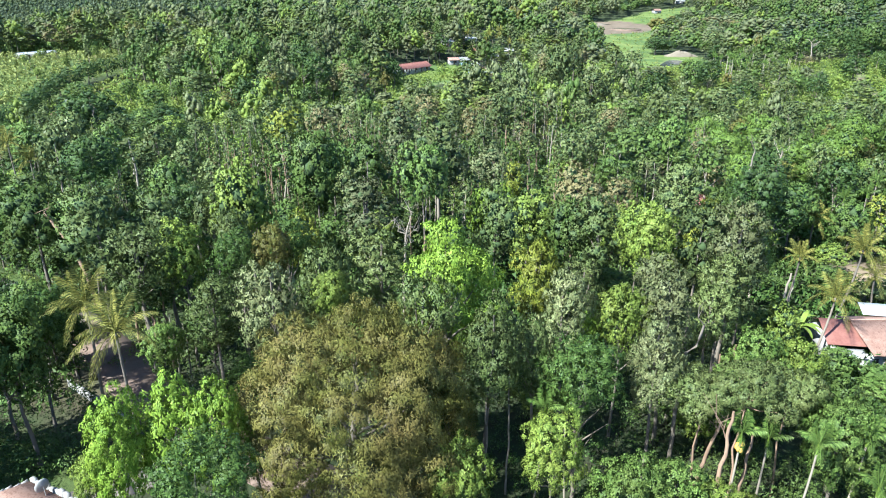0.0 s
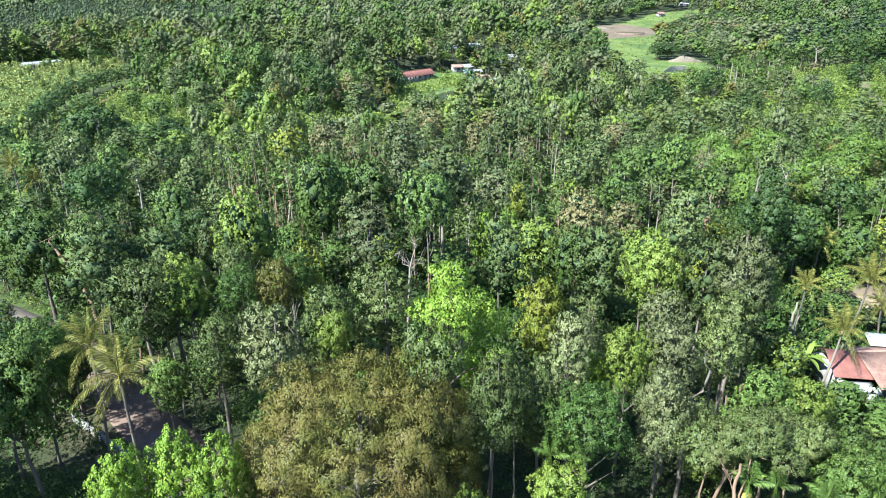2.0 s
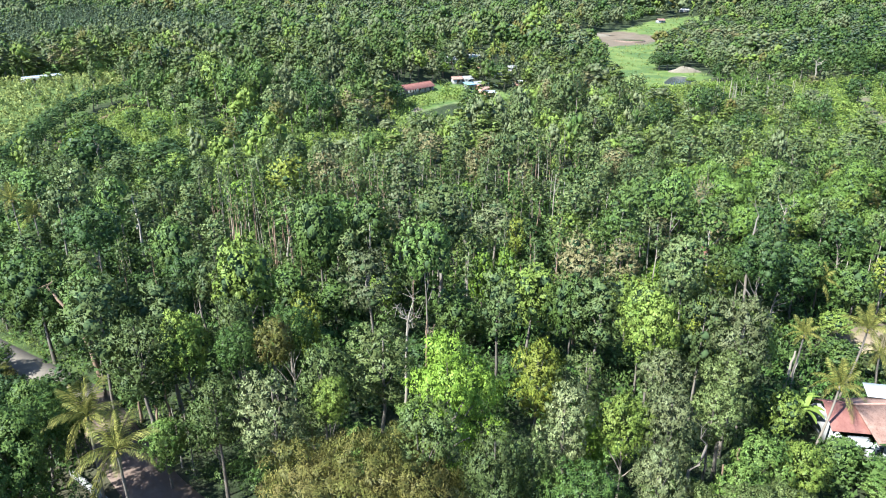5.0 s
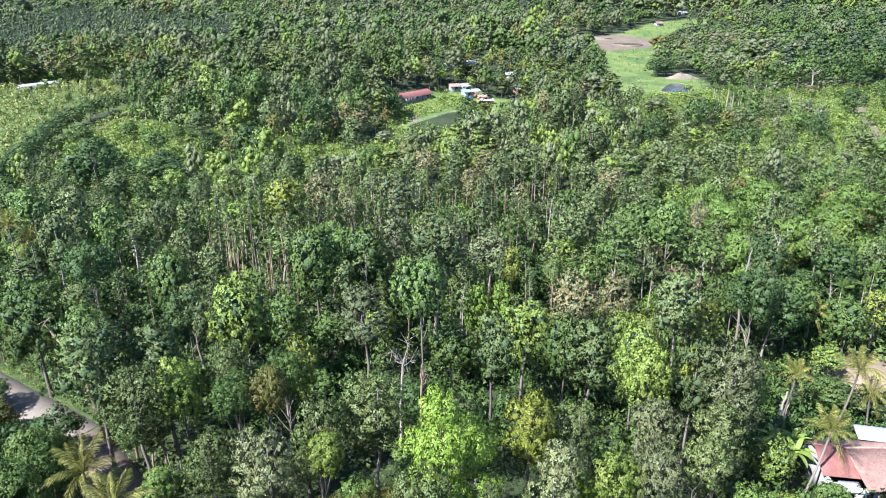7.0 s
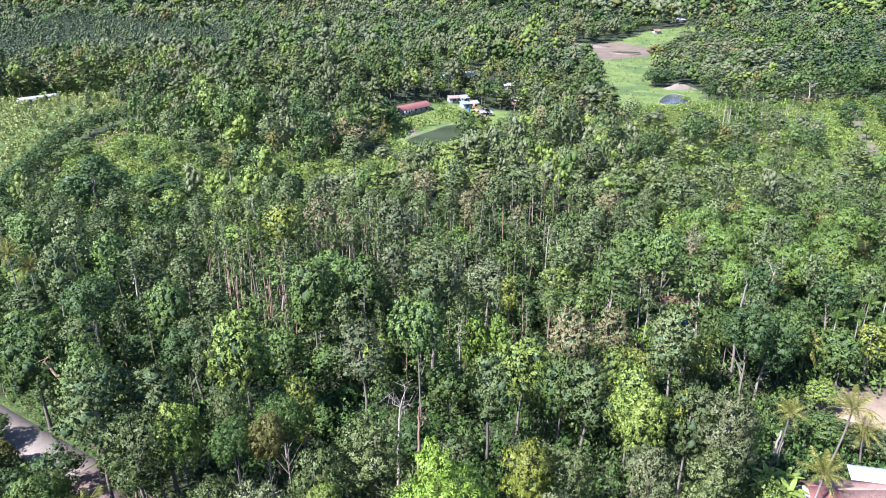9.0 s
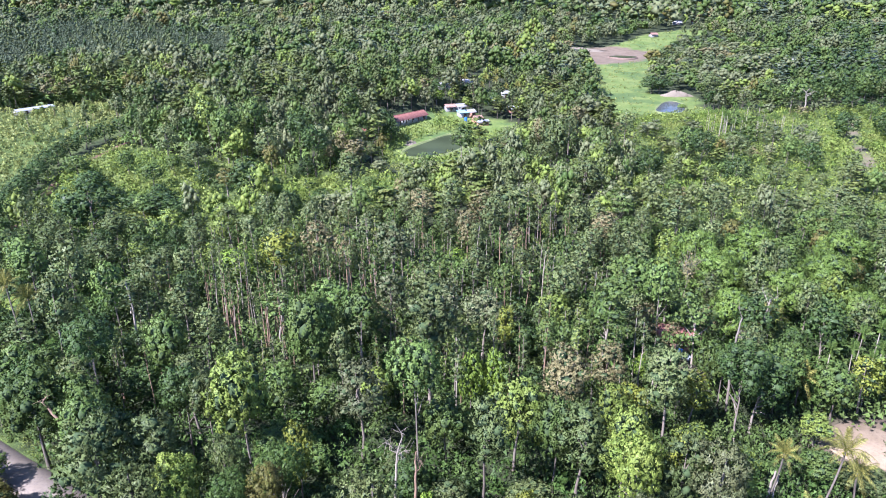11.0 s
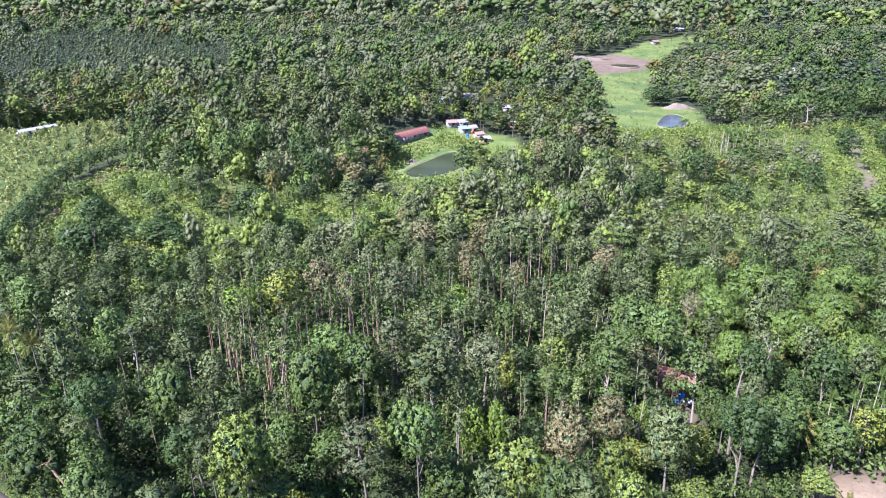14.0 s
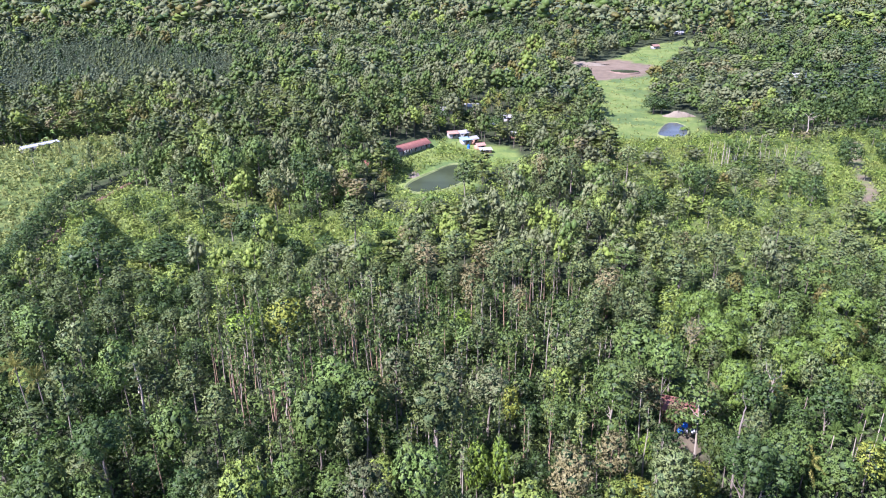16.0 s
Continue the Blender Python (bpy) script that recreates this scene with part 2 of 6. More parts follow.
def mesh_of(name, verts, faces, mats=(), index=None, shade=False, normals=None):
    """A mesh from arrays: corners, and faces of three or four corners each; normals: how the light falls on each corner."""
    me = bpy.data.meshes.new(name)
    verts, faces = np.asarray(verts, np.float32), np.asarray(faces, np.int32)
    k = faces.shape[1]
    me.vertices.add(len(verts))
    me.vertices.foreach_set("co", verts.ravel())
    me.loops.add(faces.size)
    me.loops.foreach_set("vertex_index", faces.ravel())
    me.polygons.add(len(faces))
    me.polygons.foreach_set("loop_start", np.arange(len(faces), dtype=np.int32) * k)
    for m in mats:
        me.materials.append(m)
    if index is not None:
        me.polygons.foreach_set("material_index", np.asarray(index, np.int32))
    me.update(calc_edges=True)
    if np.any(shade):
        me.polygons.foreach_set("use_smooth", np.ones(len(me.polygons), bool) & np.asarray(shade))
    if normals is not None:
        me.polygons.foreach_set("use_smooth", np.ones(len(me.polygons), bool))
        me.normals_split_custom_set_from_vertices(normals)
    return me


def ground_mat():
    """Forest litter, with grass and bare earth where the land's own cover says so."""
    m, n, l, b = nodes_of("ground_cover")
    litter = mixed(n, l, (0.034, 0.034, 0.018), (0.040, 0.058, 0.020), noisy(n, l, 0.5, 5, 0.7, 0.35, 0.65))
    grass = mixed(n, l, (0.100, 0.146, 0.030), (0.168, 0.202, 0.052), noisy(n, l, 0.06, 6, 0.7, 0.38, 0.62))
    grass = mixed(n, l, grass, (0.080, 0.120, 0.034), noisy(n, l, 0.028, 6, 0.75, 0.5, 0.58))
    grass = mixed(n, l, grass, (0.065, 0.10, 0.022), noisy(n, l, 0.9, 5, 0.7, 0.5, 0.8))
    earth = mixed(n, l, (0.112, 0.084, 0.054), (0.172, 0.132, 0.088), noisy(n, l, 0.12, 6, 0.7, 0.35, 0.65))
    earth = mixed(n, l, earth, (0.09, 0.062, 0.045), noisy(n, l, 1.1, 5, 0.7, 0.55, 0.8))
    cover = n.new("ShaderNodeAttribute")
    cover.attribute_name = "cover"
    sep = n.new("ShaderNodeSeparateColor")
    l.new(cover.outputs["Color"], sep.inputs[0])
    c = mixed(n, l, litter, grass, sep.outputs[0])
    c = mixed(n, l, c, earth, sep.outputs[1])
    l.new(c, b.inputs["Base Color"])
    b.inputs["Roughness"].default_value = 0.95
    b.inputs["Specular IOR Level"].default_value = 0.15
    bumped(n, l, b, noisy(n, l, 0.8, 6, 0.75, 0, 1), 0.7, 0.4)
    return m


def build_ground():
    xs = np.unique(np.concatenate([np.arange(-3600, -460, 90), np.arange(-460, -110, 8), np.arange(-110, 110, 4), np.arange(110, 480, 8), np.arange(480, 3700, 90)]))
    ys = np.unique(np.concatenate([np.arange(-600, 0, 60), np.arange(0, 130, 4), np.arange(130, 960, 8), np.arange(960, 4300, 60)]))
    gx, gy = np.meshgrid(xs, ys)
    gx, gy = gx.ravel(), gy.ravel()
    verts = np.stack([gx, gy, land(gx, gy)], 1)
    w = len(xs)
    i = (np.arange(len(ys) - 1)[:, None] * w + np.arange(w - 1)[None]).ravel()
    me = mesh_of("ground", verts, np.stack([i, i + 1, i + 1 + w, i + w], 1), [ground_mat()], shade=True)
    grass, earth = np.zeros(len(gx)), np.zeros(len(gx))
    for poly in (GLADE, SCRUB, HEDGE, FIELD, RIGHT_CLEAR, LEFT_FIELD, LEFT_CLEAR, CENTRE_CLEAR, GARDEN, LAWN):
        grass[inside(gx, gy, poly)] = {id(LAWN): 0.35, id(LEFT_FIELD): 0.6, id(LEFT_CLEAR): 0.85, id(GLADE): 0.6, id(SCRUB): 0.6, id(HEDGE): 0.3, id(FIELD): 0.85}.get(id(poly), 1)
    grass = np.maximum(grass, 0.8 * (1 - smooth(2.2, 3.4, to_line(gx, gy, ROAD[:5]))))
    for poly in (BROWN, DIRT):
        earth[inside(gx, gy, poly)] = 1
    earth = np.maximum(earth, 1 - smooth(1.0, 4.5, to_line(gx, gy, TRACK)))
    earth = np.maximum(earth, 0.8 * (1 - smooth(3, 6, np.hypot(gx - 44, gy - 113))))
    earth = np.maximum(earth, 0.4 * (1 - smooth(4, 7, to_line(gx, gy, [(-41, 65), (-33, 59)]))))
    col = me.color_attributes.new("cover", "FLOAT_COLOR", "POINT")
    col.data.foreach_set("color", np.stack([grass, earth, grass * 0, grass * 0 + 1], 1).astype(np.float32).ravel())
    tagged(new("ground", me), "green valley ground with leaf litter, grass and bare earth", "ground", kind="structure")


build_ground()

# ---- trees ----


def tube(points, radii, sides=6, seed=0):
    """A tapering limb along a line of points."""
    p = np.asarray(points, float)
    d = np.gradient(p, axis=0)
    d /= np.linalg.norm(d, axis=1)[:, None] + 1e-9
    ref = np.where(np.abs(d[:, 2:3]) > 0.9, np.array([[1.0, 0, 0]]), np.array([[0, 0, 1.0]]))
    u = np.cross(d, ref)
    u /= np.linalg.norm(u, axis=1)[:, None] + 1e-9
    v = np.cross(d, u)
    a = np.arange(sides) * 2 * np.pi / sides
    ring = u[:, None] * np.cos(a)[None, :, None] + v[:, None] * np.sin(a)[None, :, None]
    verts = (p[:, None] + ring * np.asarray(radii, float)[:, None, None]).reshape(-1, 3)
    i, j = np.meshgrid(np.arange(len(p) - 1), np.arange(sides), indexing="ij")
    i, j = i.ravel(), j.ravel()
    k = (j + 1) % sides
    return verts, np.stack([i * sides + j, i * sides + k, (i + 1) * sides + k, (i + 1) * sides + j], 1)


def joined(pieces):
    verts, faces, at = [], [], 0
    for v, f in pieces:
        verts.append(v)
        faces.append(f + at)
        at += len(v)
    return np.concatenate(verts), np.concatenate(faces)


def wander(rng, a, b, steps, wobble):
    """A line from a to b that strays a little on the way."""
    t = np.linspace(0, 1, steps)[:, None]
    p = np.asarray(a, float) * (1 - t) + np.asarray(b, float) * t
    return p + rng.normal(0, wobble, p.shape) * np.sin(np.pi * t)


def unit(v):
    return v / (np.linalg.norm(v, axis=1)[:, None] + 1e-9)


def foliage(rng, blobs, count, size, slim=0.5, rise=0.0, droop=0.0, squash=1.0, loose=0.5, even=0.0):
    """Leaf sprays in tufts over the outside of a crown made of clumps (x, y, z, radius): corners, faces, and the way each spray faces."""
    b = np.asarray(blobs, float)
    s = np.array([1, 1, squash])
    mid = np.array([*b[:, :2].mean(0), b[:, 2].mean() - 0.8])
    each = int(np.clip(count / (6 * len(b)), 5, 20))
    k = np.arange(each) + 0.5
    up, a = 1 - 1.62 * k / each, k * 2.39996
    ring = np.sqrt(np.maximum(0, 1 - up * up))
    ball_d = np.stack([np.cos(a) * ring, np.sin(a) * ring, up], 1)
    pick = np.repeat(np.arange(len(b)), each)
    turn = rng.uniform(0, 6.283, len(b))[pick]
    d = np.tile(ball_d, (len(b), 1))
    d = np.stack([d[:, 0] * np.cos(turn) - d[:, 1] * np.sin(turn), d[:, 0] * np.sin(turn) + d[:, 1] * np.cos(turn), d[:, 2]], 1)
    d = unit(d + rng.normal(0, 0.16, d.shape))
    c, r = b[pick, :3], b[pick, 3]
    q = c + d * s * (r * rng.uniform(0.70, 1.16, len(r)))[:, None]
    keep = np.ones(len(q), bool)
    for k in range(len(b)):
        keep &= (np.linalg.norm((q - b[k, :3]) / s, axis=1) > 0.72 * b[k, 3]) | (pick == k)
    wide = 1.65 / math.sqrt(each)
    q, d, r = q[keep], d[keep], (r * rng.uniform(0.75, 1.15, len(r)))[keep] * wide
    span = np.array([b[:, 0].std(), b[:, 1].std(), b[:, 2].std()]) + b[:, 3].mean() * 0.6
    out = unit(0.55 * unit((q - mid) / span) + 0.75 * unit(d / s))
    pick = rng.choice(len(q), count, p=r ** 2 / (r ** 2).sum())
    e = unit(rng.normal(size=(count, 3)) + 0.9 * out[pick] + np.array([0, 0, 0.25]))
    p = q[pick] + e * np.sqrt(s) * (r[pick] * rng.uniform(0.5, 1.12, count))[:, None]
    nrm = unit(e + 0.5 * out[pick] + loose * rng.normal(size=p.shape))
    along = unit(np.cross(nrm, rng.normal(size=p.shape)) + (rise - droop) * np.array([0, 0, 1]) + 0.35 * e)
    side = unit(np.cross(nrm, along))
    ln = (size * rng.uniform(0.6, 1.4, count))[:, None]
    wd = ln * slim * 0.62
    v = np.stack([p - along * ln * 0.3 - side * wd, p + along * ln * 0.55 - side * wd * 0.2, p - along * ln * 0.45 + side * wd], 1)
    face = unit((0.9 + even) * out[pick] + 0.5 * e + 0.3 * nrm + np.array([0, 0, 0.1]))
    return v.reshape(-1, 3), np.arange(count * 3).reshape(-1, 3), np.repeat(face, 3, 0)


ICO = np.array([(0, 0, 1)] + [(0.894 * math.cos(a), 0.894 * math.sin(a), 0.447) for a in np.arange(5) * 1.2566] + [(0.894 * math.cos(a), 0.894 * math.sin(a), -0.447) for a in np.arange(5) * 1.2566 + 0.6283] + [(0, 0, -1)])
ICO_F = np.array([(0, 1 + i, 1 + (i + 1) % 5) for i in range(5)] + [(1 + i, 6 + i, 1 + (i + 1) % 5) for i in range(5)]
                 + [(6 + i, 6 + (i + 1) % 5, 1 + (i + 1) % 5) for i in range(5)] + [(6 + i, 11, 6 + (i + 1) % 5) for i in range(5)])
OCTA = np.array([(1, 0, 0), (0, 1, 0), (-1, 0, 0), (0, -1, 0), (0, 0, 1), (0, 0, -1)], float)
OCTA_F = np.array([(0, 1, 4), (1, 2, 4), (2, 3, 4), (3, 0, 4), (1, 0, 5), (2, 1, 5), (3, 2, 5), (0, 3, 5)])


def cores(rng, blobs, shrink=0.8, squash=1.0, rough=0.22, plain=False):
    """The dense inside of the clumps, as uneven lumps."""
    form, form_f = (OCTA, OCTA_F) if plain else (ICO, ICO_F)
    verts, faces, way = [], [], []
    for i, (x, y, z, r) in enumerate(blobs):
        a = rng.uniform(0, 6.283)
        turn = np.array([(math.cos(a), -math.sin(a), 0), (math.sin(a), math.cos(a), 0), (0, 0, 1)])
        d = form @ turn.T
        verts.append(d * (1 + rng.uniform(-rough, rough, (len(form), 1))) * r * shrink * np.array([1, 1, squash]) + (x, y, z))
        faces.append(form_f + i * len(form))
        way.append(unit(d / np.array([1, 1, squash])))
    return np.concatenate(verts), np.concatenate(faces), np.concatenate(way)


def dressed(*pieces):
    """Join pieces of corners, faces and normals."""
    v, f = joined([p[:2] for p in pieces])
    return v, f, np.concatenate([p[2] for p in pieces])


def cover(blobs, squash, share, size, slim):
    """How many sprays of a size close a crown over."""
    b = np.asarray(blobs, float)
    area = (4 * math.pi * b[:, 3] ** 2).sum() * 0.5 * (0.45 + 0.55 * squash)
    return int(share * area / (0.58 * slim * size ** 2))


def clumps(rng, kind):
    """The clumps that make a kind's crown, at its usual height and reach."""
    out = []
    if kind in ("silver_oak", "pole_oak", "column"):
        h, r, low, n = {"silver_oak": (18, 3.0, 9.6, 17), "pole_oak": (17, 1.5, 10.5, 8), "column": (15, 1.5, 4.0, 13)}[kind]
        for i in range(n):
            f = (i + rng.uniform(0.1, 0.9)) / n
            z = low + (h - low - 0.9) * f
            reach = r * math.sin(math.pi * min(0.97, 0.18 + 0.76 * f)) ** 0.8
            a = i * 2.4 + rng.uniform(-0.5, 0.5)
            k = rng.uniform(0.3, 0.95)
            out.append((math.cos(a) * reach * k, math.sin(a) * reach * k, z, r * rng.uniform(0.26, 0.50)))
        return h, r, out
    if kind in ("layered", "umbrella", "spreading"):
        h, r, low, n = {"layered": (18, 5.0, 7.5, 26), "umbrella": (18, 5.0, 13.6, 20), "spreading": (15, 9.5, 7.0, 46)}[kind]
        for i in range(n):
            f = rng.uniform(0, 1)
            z = low + (h - low - 0.6) * f
            reach = r * (1 - 0.75 * max(0, f - 0.25) ** 1.5)
            a, k = rng.uniform(0, 6.283), math.sqrt(rng.uniform(0.05, 0.9))
            z -= (k * 1.8 if kind == "spreading" else k * 0.9)
            out.append((math.cos(a) * reach * k, math.sin(a) * reach * k, z, r * rng.uniform(0.24, 0.36) if kind != "spreading" else rng.uniform(1.7, 2.7)))
        return h, r, out
    h, r, low, n, big, k = {
        "broadleaf": (14, 4.2, 4.0, 20, (0.24, 0.44), 0.72), "mango": (12, 4.5, 2.2, 28, (0.20, 0.34), 0.78),
        "fresh": (13, 4.0, 2.5, 26, (0.24, 0.36), 0.70), "olive": (19.5, 8.3, 2.6, 72, (0.15, 0.28), 0.84),
        "bare": (14, 3.0, 6.0, 12, (0.30, 0.45), 0.65)}[kind]
    cz, hz = (h + low) / 2, (h - low) / 2
    for i in range(n):
        up = 1 - 1.75 * (i + 0.5) / n
        ring, a = math.sqrt(max(0, 1 - up * up)), i * 2.39996 + rng.uniform(-0.4, 0.4)
        d = (math.cos(a) * ring, math.sin(a) * ring, up)
        q = k * rng.uniform(0.72, 1.12)
        out.append((d[0] * r * q, d[1] * r * q, cz + d[2] * hz * q, r * rng.uniform(*big)))
    return h, r, out


LOOK = {  # how the leaves of a shape sit
    "silver_oak": dict(slim=0.42, rise=0.8, loose=0.55), "column": dict(slim=0.5, rise=0.3, loose=0.55), "pole_oak": dict(slim=0.42, rise=0.7, loose=0.5),
    "broadleaf": dict(slim=0.6), "mango": dict(slim=0.5, droop=0.3), "fresh": dict(slim=0.52, droop=0.5),
    "layered": dict(slim=0.6, squash=0.42, loose=0.35), "umbrella": dict(slim=0.45, squash=0.5, rise=0.3, loose=0.45), "spreading": dict(slim=0.6, squash=0.5, loose=0.35),
    "olive": dict(slim=0.24, droop=1.3, loose=0.6), "bare": dict(slim=0.5),
}
TIER = ((0.23, 1.2, 1.0), (0.29, 1.15, 1.0), (0.37, 0.85, 1.2), (0.52, 0.66, 1.35))  # by distance: size of a spray, how closely sprays cover a crown, their breadth


def limbs(rng, kind, h, r, blobs, near):
    """Trunk, and limbs out to the clumps."""
    b = np.asarray(blobs)
    sides, steps = (8, 7) if near else (4, 4)
    base = {"silver_oak": 0.24, "pole_oak": 0.19, "column": 0.18, "olive": 0.55, "layered": 0.34, "umbrella": 0.2, "spreading": 0.5, "bare": 0.13}.get(kind, 0.28)
    crown_low = b[:, 2].min()
    top = np.array([rng.normal(0, 0.3), rng.normal(0, 0.3), crown_low + (h - crown_low) * (0.85 if kind in ("silver_oak", "pole_oak", "column") else 0.45)])
    line = wander(rng, (0, 0, -0.6), top, steps, 0.16)
    fat = np.linspace(base, base * 0.3, steps)
    fat[0] *= 1.35
    out = [tube(line, fat, sides)]
    pick = range(0, len(b), 1 if kind == "bare" else 4 if kind == "olive" else 2 if near else 5)
    for k in pick:
        z0 = crown_low - 1 + (b[k, 2] - crown_low) * 0.55
        t = np.clip(z0 / top[2], 0.15, 0.97)
        start = line[0] * (1 - t) + line[-1] * t
        end = b[k, :3] + (b[k, :3] - start) * (-0.3 if kind == "olive" else -0.08 if kind != "bare" else 0.2)
        out.append(tube(wander(rng, start, end, 4, 0.12), np.linspace(base * 0.36, base * 0.09, 4), 4))
        if kind == "bare":
            for _ in range(5 if near else 3):
                tip = end + rng.normal(0, 0.9, 3) + np.array([0, 0, 0.8])
                out.append(tube(wander(rng, (start + end * 2) / 3, tip, 3, 0.1), (0.05, 0.035, 0.012), 3))
    return joined(out)


MODEL = {}


def model(kind, leaf, bark, tier, number):
    """Meshes of trunk and crown of one shape of a kind, made once."""
    key = (kind, leaf, bark.name, tier, number)
    if key not in MODEL:
        rng = np.random.default_rng(abs(sum(map(ord, kind))) * 10 + number + 500 * tier)
        h, r, blobs = clumps(rng, kind)
        size, share, broad = TIER[tier]
        how = dict(LOOK[kind], slim=LOOK[kind]["slim"] * broad, even=(0.0, 0.2, 0.5, 0.7)[tier])
        squash = how.get("squash", 1.0)
        crown = foliage(rng, blobs, cover(blobs, squash, share * {"bare": 0.35, "olive": 0.7, "mango": 0.8}.get(kind, 1.0), size, how["slim"]), size, **how)
        tv, tf = limbs(rng, kind, h, r, blobs, tier < 2)
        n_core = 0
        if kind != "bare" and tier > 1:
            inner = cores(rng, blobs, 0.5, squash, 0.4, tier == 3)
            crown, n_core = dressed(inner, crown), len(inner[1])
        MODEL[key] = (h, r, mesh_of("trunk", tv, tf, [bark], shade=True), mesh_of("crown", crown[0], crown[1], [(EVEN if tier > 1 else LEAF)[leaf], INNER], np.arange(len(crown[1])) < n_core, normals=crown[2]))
    return MODEL[key]


KINDS = {  # kind of tree: shape, leaf, bark, name, label, category
    "silver": ("silver_oak", "silver", BARK, "silver_oak_tree", "tall silver oak with feathery grey-green crown", "tree"),
    "vine": ("column", "mid", PALE_BARK, "vine_clad_tree", "slender straight tree wrapped in green climbing vine", "tree"),
    "shade": ("column", "deep", BARK, "narrow_oak_tree", "narrow silver oak leafy down its whole trunk", "tree"),
    "pole": ("pole_oak", "silver", PALE_BARK, "slender_oak_tree", "slender pole-like oak with small grey-green crown", "tree"),
    "redpole": ("pole_oak", "green", RED_BARK, "slender_tree", "slender tree with reddish trunk and small green crown", "tree"),
    "green": ("broadleaf", "green", BARK, "broadleaf_tree", "round green broadleaf tree in the forest", "tree"),
    "light": ("broadleaf", "light", BARK, "light_green_tree", "light green broadleaf tree with rounded crown", "tree"),
    "dark": ("mango", "dark", BARK, "mango_tree", "dense dark green mango tree with domed crown", "tree"),
    "fresh": ("fresh", "fresh", BARK, "fresh_leaved_tree", "bright fresh green tree with hanging leaf clumps", "tree"),
    "lime": ("layered", "fresh", BARK, "layered_tree", "bright lime green tree with layered flat sprays", "tree"),
    "layer": ("layered", "green", PALE_BARK, "tiered_tree", "green tree with tiered flat sprays of leaves", "tree"),
    "rain": ("spreading", "umbel", BARK, "spreading_tree", "broad spreading green tree with many flat domes", "tree"),
    "olive": ("olive", "olive", BARK, "large_olive_brown_tree", "huge domed tree with olive-brown drooping leaves", "tree"),
    "tan": ("broadleaf", "olive", BARK, "olive_brown_tree", "olive-brown tree with thinning leaves", "tree"),
    "yellow": ("silver_oak", "yellow", BARK, "yellow_green_tree", "yellow-green tree among the darker forest", "tree"),
    "dry": ("silver_oak", "dry", RED_BARK, "dry_brown_tree", "dry brown-leaved tree among green ones", "tree"),
    "bare": ("bare", "dry", BARK, "half_bare_tree", "half bare tree with pale twigs and dry leaves", "tree"),
    "oak": ("silver_oak", "deep", BARK, "dark_oak_tree", "tall oak with dull dark green feathery crown", "tree"),
    "pale": ("silver_oak", "grey", BARK, "pale_oak_tree", "silver oak with pale grey-green leaf tips", "tree"),
    "umbrella": ("umbrella", "silver", RED_BARK, "umbrella_tree", "grey-green flat-topped tree with pale leaf tips", "tree"),
    "round": ("broadleaf", "silver", BARK, "grey_green_tree", "grey-green rounded tree with pale leaf tips", "tree"),
}
PLANTED = []
dice = random.Random(7)


def plant(kind, x, y, h, r):
    """One tree: its foot, its height and its crown's reach."""
    shape, leaf, bark, name, label, category = KINDS[kind]
    off = math.hypot(x, y)
    tier = 0 if off < 54 else 1 if off < 74 else 2 if off < 118 or shape == "spreading" else 3
    h0, r0, trunk, crown = model(shape, leaf, bark, tier, dice.randrange(5))
    tree = new(name)
    tree.empty_display_size = 0.5
    z = float(land(x, y))
    tree.matrix_world = Matrix.LocRotScale((x, y, z), Euler((dice.uniform(-0.04, 0.04), dice.uniform(-0.04, 0.04), dice.uniform(0, 6.28))), (1, 1, 1))
    tagged(tree, label, category, group="forest trees")
    wide, high = r / r0, h / h0
    crown_high = min(high, {"fresh": 1.8, "mango": 1.0, "broadleaf": 1.3}[shape] * wide) if shape in ("mango", "broadleaf", "fresh") else high  # tall narrow trees carry their crown on a long trunk
    for part_name, me, up, k in (("trunk", trunk, 0.0, high), ("crown", crown, h - h0 * crown_high, crown_high)):
        p = new(part_name, me)
        p.parent = tree
        p.matrix_basis = Matrix.LocRotScale((0, 0, up), None, (wide, wide, k))
    PLANTED.append((x, y, r))
    return tree
plant("lime", 0.7, 53.4, 22.5, 4.4)
plant("yellow", 8.9, 60.9, 17.5, 2.6)
plant("pale", -15.3, 53.6, 18.0, 2.7)
plant("light", -11.1, 55.8, 16.4, 1.7)
plant("silver", -7.0, 64.0, 17.6, 3.4)
plant("oak", 3.2, 45.7, 18.1, 2.5)
plant("oak", 7.6, 48.6, 15.2, 2.1)
plant("dark", 10.6, 44.9, 15.6, 3.2)
plant("pale", 17.0, 46.8, 15.6, 2.2)
plant("pale", 19.7, 52.5, 17.4, 2.5)
plant("light", 15.8, 53.7, 16.3, 2.4)
plant("pale", 10.8, 53.2, 17.4, 2.5)
plant("oak", -1.8, 47.3, 19.9, 2.9)
plant("fresh", -18.2, 38.2, 16.8, 2.5)
plant("fresh", -15.4, 38.0, 17.0, 2.4)
plant("fresh", -21.6, 35.8, 16.6, 2.1)
plant("light", -24.2, 37.4, 10.6, 1.4)
plant("dark", -12.6, 28.4, 18.7, 2.7)
plant("green", -36.5, 49.5, 16.5, 3.5)
plant("umbrella", 20.4, 45.0, 13.0, 3.0)
plant("umbrella", 23.4, 44.6, 13.4, 3.2)
plant("umbrella", 27.6, 45.6, 12.8, 2.8)
plant("oak", -22.2, 58.1, 14.6, 2.7)
plant("oak", -23.4, 70.2, 18.2, 2.4)
plant("round", -31.6, 86.6, 16.0, 2.6)
plant("pale", 21.9, 62.4, 15.2, 2.6)
plant("silver", 26.0, 59.0, 13.8, 2.2)
